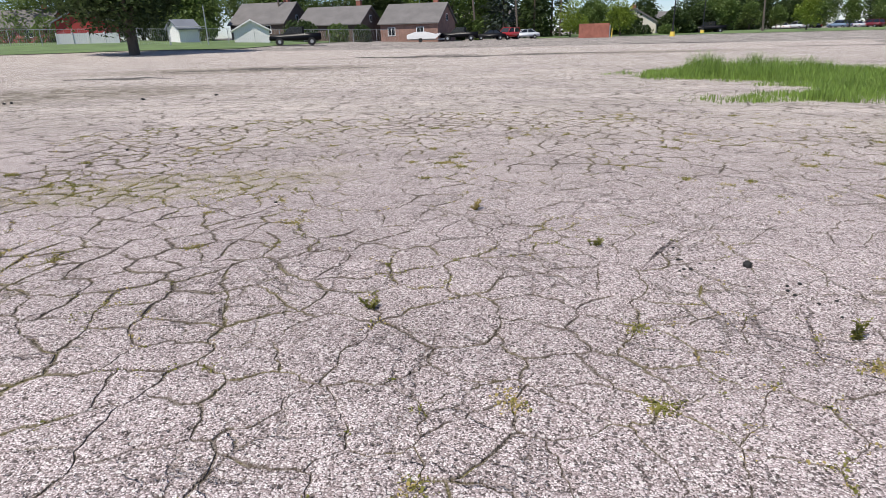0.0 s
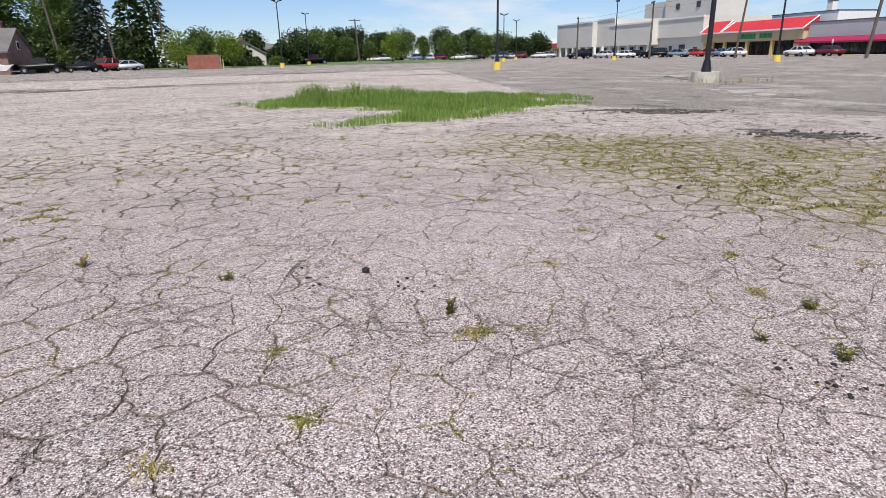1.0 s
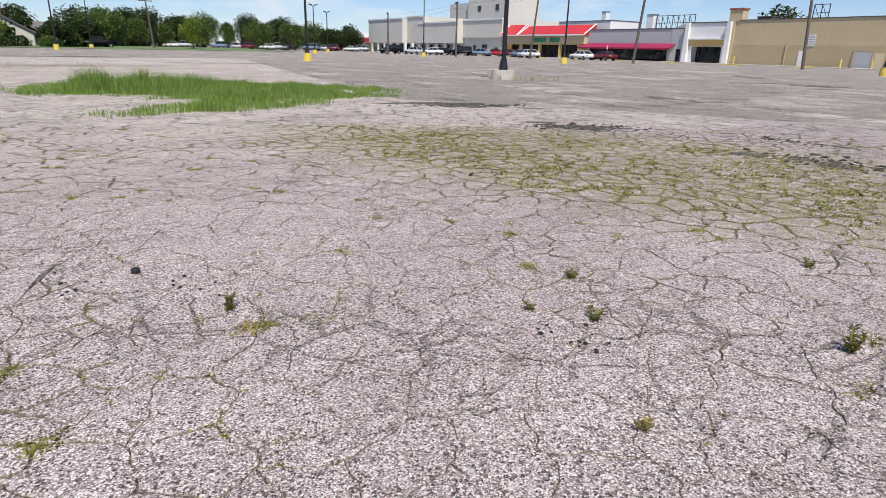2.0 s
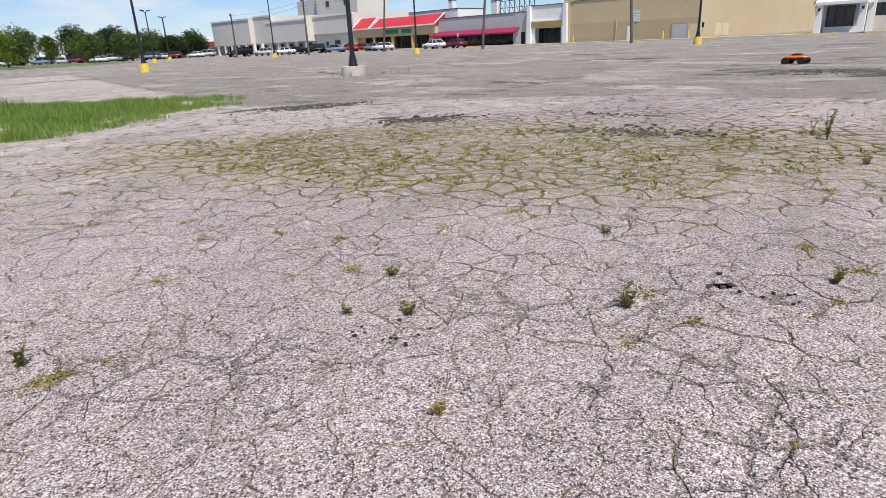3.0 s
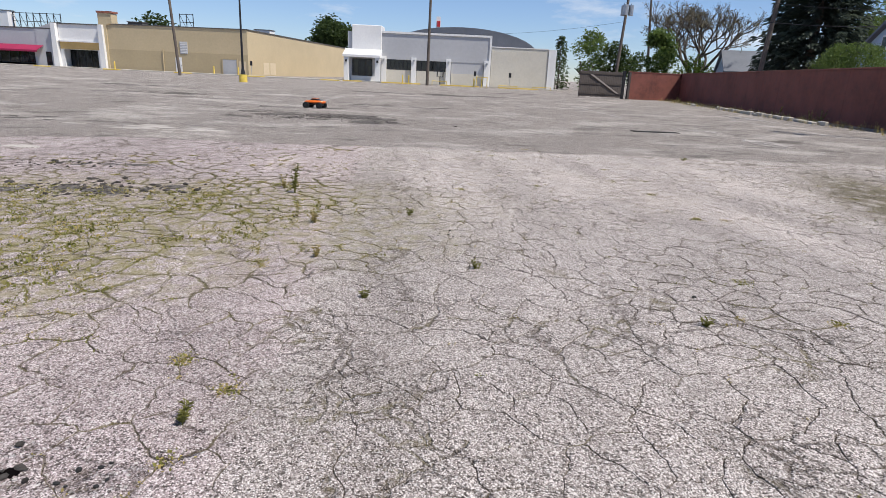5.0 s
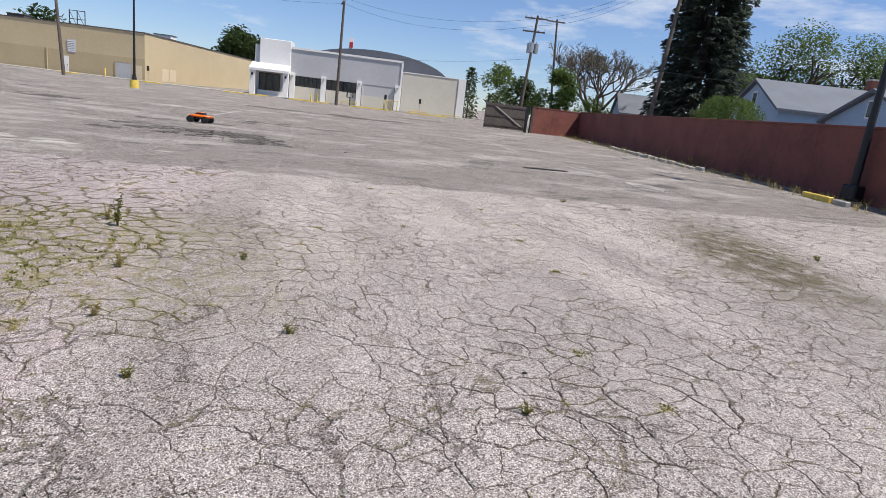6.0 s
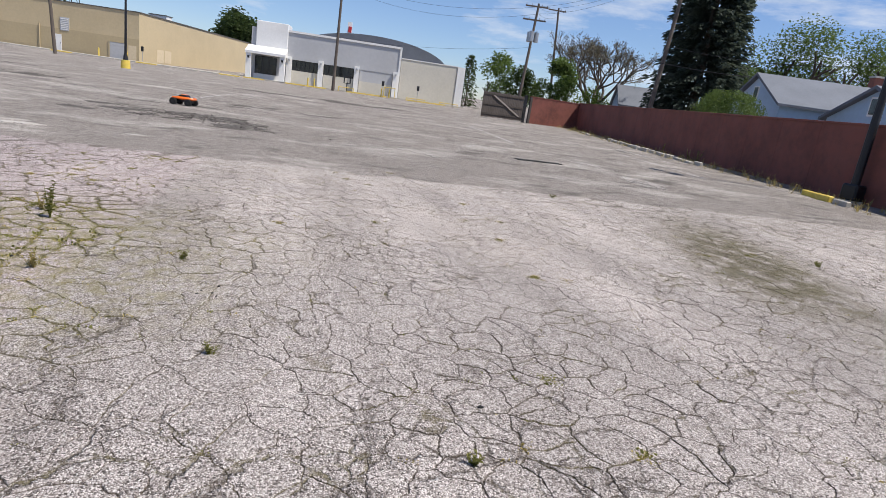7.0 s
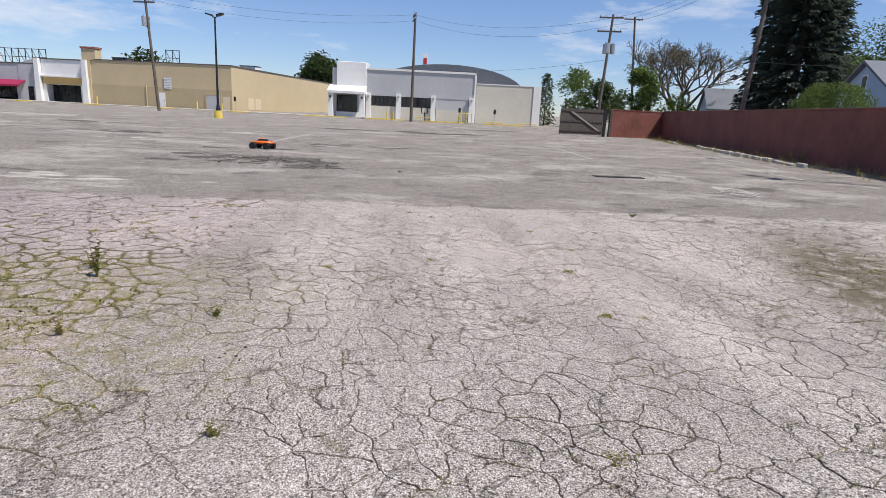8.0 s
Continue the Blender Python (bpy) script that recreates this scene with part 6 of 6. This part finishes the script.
for i, (x, y, a, b, t, bits) in enumerate(((11.0, 5.6, 0.7, 1.7, -12, 4), (20.2, 8.9, 0.7, 1.8, 5, 4), (14.8, 3.4, 0.6, 1.7, 0, 5), (17.6, -4.7, 0.6, 0.8, 0, 4), (20.2, -10.8, 1.2, 0.6, 20, 4), (16.8, -10.8, 1.4, 0.5, 10, 4), (26, 6, 0.7, 2.2, 0, 4), (33, 3.5, 0.8, 2.6, 0, 4),
                                           (28, 16, 0.9, 2.6, -5, 4), (15.5, 12, 0.6, 2.2, -25, 4), (45, 22, 1.2, 5, 5, 4), (20, 48, 7, 1.2, -8, 4), (30, 60, 9, 1.4, -10, 4), (37, -12, 0.8, 2.2, 0, 4), (29, -17.5, 2.0, 0.4, 10, 3))):
    scab(x, y, a, b, t, PALE_PATCH, PALEL, 600 + i * 7, bits + 2)

# faded bay lines
for x0, y0, x1, y1 in ((25.1, 2.1, 35.3, 1.5), (25.5, -10.3, 35, -10.9), (20, -15.2, 27, -15.8), (24.5, -17.2, 31, -17.9), (42, 12, 52, 11.4), (40, 28, 50, 27)):
    bm = bmesh.new()
    d = Vector((x1 - x0, y1 - y0, 0))
    m = d.normalized().cross(Vector((0, 0, 1))) * 0.06
    k = 0.0
    r = random.Random(int(x0 * 10))
    while k < 1:
        e = min(1, k + r.uniform(0.04, 0.14))
        a, b = Vector((x0, y0, 0.012)) + d * k, Vector((x0, y0, 0.012)) + d * e
        v = [bm.verts.new(p) for p in (a - m, b - m * r.uniform(0.5, 1), b + m, a + m * r.uniform(0.5, 1))]
        bm.faces.new(v)
        k = e + r.uniform(0.005, 0.05)
    tagged(part("bay_line", bm, LINE_PAINT), "faded broken white parking bay line", "line marking", "bay lines", kind="structure")

# slot drain, its opening a solid strip coloured black for the shade inside
dr = thing("slot_drain", pose(19.0, -8.9, 0.0, 0, 0, 92), "narrow dark slot drain in the lane", "drain")
part("slot", box(-0.62, 0.62, -0.09, 0.09, -0.01, 0.012), RUBBER, dr)
part("frame", add_box(add_box(bmesh.new(), -0.7, 0.7, 0.09, 0.13, -0.01, 0.016), -0.7, 0.7, -0.13, -0.09, -0.01, 0.016), RUBBER, dr)

# pothole, a thin black scab whose colour stands for the shade inside, and dark stones
hole = thing("pothole", pose(3.79, -0.25, 0), "small jagged black scab on the asphalt, painted as a shaded hole", "pothole")
bm = bmesh.new()
ragged(bm, 0, 0, 0.044, 0.03, -60, 3.3, 0.010)
part("hole_shade_scab", bm, HOLE_SHADE, hole)
rng = random.Random(4)
bm = bmesh.new()
for i in range(12):
    add_rock(bm, rng.gauss(0, 0.06), rng.gauss(0, 0.05), 0.012, rng.uniform(0.006, 0.016), rng)
tagged(part("rubble", bm, CRUMB, hole), kind="stuff")
stone_spots = [(1.36, 2.76, 0.035)]
for cx, cy, n, sp, r in ((1.09, 2.82, 9, 0.09, 0.018), (1.44, 2.48, 8, 0.09, 0.016), (2.55, 0.85, 16, 0.085, 0.017), (3.75, -0.47, 7, 0.05, 0.018), (-6.96, 12.0, 2, 0.05, 0.06), (-8.1, 11.0, 2, 0.08, 0.07), (-10.9, 10.4, 2, 0.1, 0.09), (-4.38, 5.65, 1, 0, 0.03), (-1.64, 3.67, 2, 0.03, 0.02), (4.5, 3.5, 2, 0.05, 0.035), (5.5, -3.4, 1, 0, 0.022), (6.9, -1.9, 7, 0.09, 0.014), (7.4, -0.35, 5, 0.1, 0.02), (10.6, -0.9, 5, 0.3, 0.03)):
    for i in range(n):
        stone_spots.append((cx + rng.gauss(0, sp), cy + rng.gauss(0, sp), r * rng.uniform(0.35, 0.8)))
for x, y, r in stone_spots:
    bm = bmesh.new()
    add_rock(bm, 0, 0, r * 0.35, r, rng)
    st = part("stone", bm, RUBBER)
    st.location = (x, y, 0.004)
    tagged(st, "small black stone lying on the asphalt", "stone", "loose black stones")
sprigs("footing_weeds", [(20.0 + 1.1 * math.cos(k) * (1 + 0.4 * math.sin(k * 5)), 16.8 + 1.3 * math.sin(k * 1.3), rng.uniform(0.8, 1.6)) for k in range(60)], WEED_DRY, "dry weeds round the light pole footing", 31, 0.05, 0.19, 5)
sprigs("wall_foot_weeds", [(12 + 43 * k / 480 + rng.uniform(-0.3, 0.3), -17.9 - 9.2 * (3 + 43 * k / 480) / 47 + rng.uniform(0.6, 2.6), rng.uniform(0.5, 1.7)) for k in range(480)], WEED_DRY, "dry weeds along the foot of the maroon wall", 32, 0.05, 0.25, 7)


# ---- slabs of the broken asphalt ----
def wanted_size(x, y):
    """Width of the slabs at a place."""
    c, s = math.cos(radians(107)), math.sin(radians(107))
    p, q = ((x - 6.9) * c + (y - 3.1) * s) / 4.4, ((y - 3.1) * c - (x - 6.9) * s) / 1.9
    moss = smooth(p * p + q * q, 1.7, 0.7)
    base = (0.41 if y > -0.9 else 0.37) - 0.10 * smooth(math.hypot(x - 2.0, y - 0.6), 3.0, 6.0)
    return base * (1 - moss) + 0.21 * moss


slab_rng = random.Random(11)
cellsize = 0.5
buckets = {}
seeds = []


def near_seeds(x, y, r):
    k = int(math.ceil(r / cellsize))
    i, j = int(math.floor(x / cellsize)), int(math.floor(y / cellsize))
    for a in range(i - k, i + k + 1):
        for b in range(j - k, j + k + 1):
            yield from buckets.get((a, b), ())


tries = 0
while tries < 26000:
    tries += 1
    x, y = slab_rng.uniform(-7, 12.6), slab_rng.uniform(-11.5, 9.6)
    if float(in_cracked(x, y)) < -0.6:
        continue
    r = wanted_size(x, y) * slab_rng.choice((0.38, 0.55, 0.8, 1.0, 1.15))
    if any((sx - x) ** 2 + (sy - y) ** 2 < (min(r, sr)) ** 2 for sx, sy, sr in near_seeds(x, y, r)):
        continue
    seeds.append((x, y, r))
    buckets.setdefault((int(math.floor(x / cellsize)), int(math.floor(y / cellsize))), []).append((x, y, r))


def cell_of(x, y, r):
    poly = [(x - 0.9, y - 0.9), (x + 0.9, y - 0.9), (x + 0.9, y + 0.9), (x - 0.9, y + 0.9)]
    others = sorted(((sx - x) ** 2 + (sy - y) ** 2, sx, sy) for sx, sy, _ in near_seeds(x, y, 1.4) if (sx, sy) != (x, y))[:18]
    for _, sx, sy in others:
        mx, my, nx, ny = (x + sx) / 2, (y + sy) / 2, sx - x, sy - y
        out = []
        for (ax, ay), (bx, by) in zip(poly, poly[1:] + poly[:1]):
            da, db = (ax - mx) * nx + (ay - my) * ny, (bx - mx) * nx + (by - my) * ny
            if da <= 0:
                out.append((ax, ay))
            if (da < 0 < db) or (db < 0 < da):
                k = da / (da - db)
                out.append((ax + k * (bx - ax), ay + k * (by - ay)))
        poly = out
        if len(poly) < 3:
            return None
    return poly


def shifted(x, y):
    """Bends the straight joints into wandering cracks."""
    v = noise.noise_vector(Vector((x * 1.7, y * 1.7, 3.1))) * 0.13 + noise.noise_vector(Vector((x * 6.5, y * 6.5, 8.7))) * 0.045 + noise.noise_vector(Vector((x * 19, y * 19, 1.7))) * 0.020 + noise.noise_vector(Vector((x * 47, y * 47, 6.1))) * 0.012
    return x + v.x, y + v.y


def hollow_at(x, y):
    """How mossy the place is: 1 within the hollow."""
    c, s = math.cos(radians(107)), math.sin(radians(107))
    p, q = ((x - 6.5) * c + (y - 2.9) * s) / 4.7, ((y - 2.9) * c - (x - 6.5) * s) / 2.3
    return smooth(math.hypot(p, q) + 0.3 * noise.noise(Vector((x * 0.9, y * 0.9, 1))), 1.15, 0.6)


def gap(x, y):
    """Half the width of the crack at a place: mostly hairlines, here and there open."""
    a = noise.noise(Vector((x * 0.5, y * 0.5, 5.5)))
    b = noise.noise(Vector((x * 2.6, y * 2.6, 9.1)))
    c = noise.noise(Vector((x * 9, y * 9, 2.3))) + 0.7 * noise.noise(Vector((x * 27, y * 27, 4.4)))
    wide = smooth(0.5 * a + 0.5 * b + 0.5 * c, -0.45, 0.65)
    far = smooth(math.hypot(x - 2.0, y - 0.6), 2.2, 6.0)
    return 0.0003 + wide * (0.0038 + 0.0050 * far) * (1.0 if y > -0.9 else 0.42) + 0.008 * hollow_at(x, y) * (0.2 + wide)


def slab_mesh_data(poly):
    ring = []
    for (ax, ay), (bx, by) in zip(poly, poly[1:] + poly[:1]):
        n = max(1, int(math.hypot(bx - ax, by - ay) / 0.022))
        for i in range(n):
            ring.append((ax + (bx - ax) * i / n, ay + (by - ay) * i / n))
    if len(ring) < 5:
        return None
    pts = [shifted(*p) for p in ring]
    m = len(pts)
    cx, cy = sum(p[0] for p in pts) / m, sum(p[1] for p in pts) / m
    inner, top, low, worn = [], [], [], []
    for i, (px, py) in enumerate(pts):
        (qx, qy), (rx, ry) = pts[i - 1], pts[(i + 1) % m]
        tx, ty = rx - qx, ry - qy
        d = math.hypot(tx, ty) or 1e-6
        g = gap(px, py)
        nx, ny = -ty / d, tx / d
        rim = (0.020 if py > -0.9 else 0.013) + (0.018 if py > -0.9 else 0.013) * smooth(math.hypot(px - 2.0, py - 0.6), 3.6, 7.5)
        k = 1 - min(0.34, rim / (math.hypot(px - cx, py - cy) + 1e-6))
        ox, oy = px + nx * (g + 0.002), py + ny * (g + 0.002)
        low.append((px + nx * g, py + ny * g))
        top.append((ox, oy))
        inner.append((cx + (ox - cx) * k, cy + (oy - cy) * k))
        worn.append((0.36 if py > -0.9 else 0.22) + 0.46 * smooth(g, 0.001, 0.006) + 6 * (rim - 0.013))
    tilt = Vector((noise.noise(Vector((cx, cy, 2))), noise.noise(Vector((cx, cy, 7))), 0)) * 0.007
    h = 0.0065 + 0.0025 * noise.noise(Vector((cx * 3, cy * 3, 4)))

    def zz(p, drop):
        return (p[0], p[1], h + tilt.x * (p[0] - cx) + tilt.y * (p[1] - cy) - drop)
    verts = [zz(p, 0) for p in inner] + [zz(p, 0.0025) for p in top] + [zz(p, 0.008) for p in low] + [(p[0], p[1], -0.03) for p in low]
    faces = [tuple(range(m))]
    for i in range(m):
        j = (i + 1) % m
        for a in (0, m, 2 * m):
            faces.append((i + a + m, j + a + m, j + a, i + a))
    edges_at.append((top, worn))
    return (cx, cy), verts, faces, [0.03] * m + worn + [1.0] * (2 * m)


def slab_object(name, verts, faces, wear):
    me = bpy.data.meshes.new(name)
    me.from_pydata(verts, [], faces)
    me.attributes.new("edge_wear", "FLOAT", "POINT").data.foreach_set("value", wear)
    me.materials.append(ASPHALT)
    return new(name, me)


edges_at = []
rest_v, rest_f, rest_w, slabs_made = [], [], [], 0
for x, y, r in seeds:
    if float(in_cracked(x, y)) < -0.05:
        continue
    poly = cell_of(x, y, r)
    data = slab_mesh_data(poly) if poly else None
    if not data:
        continue
    (cx, cy), verts, faces, wear = data
    # the slabs nearest the walked line stand as pieces of their own
    if slabs_made < 300 and -1.5 < cx < 7.0 and (cx - 2.4) ** 2 / 12 + (cy + 0.4) ** 2 / 9 < 1.15:
        ob = slab_object("asphalt_slab", [(a - cx, b - cy, c) for a, b, c in verts], faces, wear)
        ob.parent, ob.location = ground, (cx, cy, 0)
        slabs_made += 1
    else:
        k = len(rest_v)
        rest_v += verts
        rest_w += wear
        rest_f += [tuple(i + k for i in f) for f in faces]
ob = slab_object("asphalt_slabs", rest_v, rest_f, rest_w)
ob.parent = ground
tagged(ob, kind="stuff")

# low growth that follows the cracks
rng = random.Random(23)
green, dry = [], []
for ring, worn in edges_at:
    for (px, py), w in zip(ring, worn):
        hollow = hollow_at(px, py)
        west = smooth(math.hypot((px + 2.8) / 1.6, (py - 4.1) / 0.7), 1.2, 0.5)
        patchy = noise.noise(Vector((px * 1.3, py * 1.3, 14)))
        chance = max(0.22 * hollow * smooth(patchy, -0.5, 0.3), 0.4 * west)
        if py > -0.85:
            chance = max(chance, 0.34 * w * smooth(patchy, -0.05, 0.45))
        else:
            chance = max(chance, 0.02 * w)
        if rng.random() < chance:
            (green if rng.random() < 0.6 else dry).append((px + rng.gauss(0, 0.03 * hollow), py + rng.gauss(0, 0.03 * hollow), rng.uniform(0.55, 1.1) * (1 + hollow * rng.choice((0.1, 0.4, 1.1)))))
# small cushions of growth where cracks meet
spots = [(ring[i], w[i]) for ring, w in edges_at for i in range(0, len(ring), 9)]
rng.shuffle(spots)
for (px, py), w in spots[:2600]:
    patchy = noise.noise(Vector((px * 0.8, py * 0.8, 31)))
    if rng.random() > (0.30 if py > -0.85 else 0.035) * smooth(patchy, -0.4, 0.4):
        continue
    wide, yellow = rng.uniform(0.012, 0.034), rng.uniform(0.25, 0.75)
    for i in range(rng.randrange(8, 26)):
        (green if rng.random() > yellow else dry).append((px + rng.gauss(0, wide), py + rng.gauss(0, wide), rng.uniform(0.6, 1.3)))
sprigs("crack_moss", green, WEED, "low yellow-green growth following the asphalt cracks", 24, 0.004, 0.017, 10)
sprigs("crack_straw", dry, WEED_DRY, "dry straw-coloured growth following the asphalt cracks", 25, 0.004, 0.017, 9)
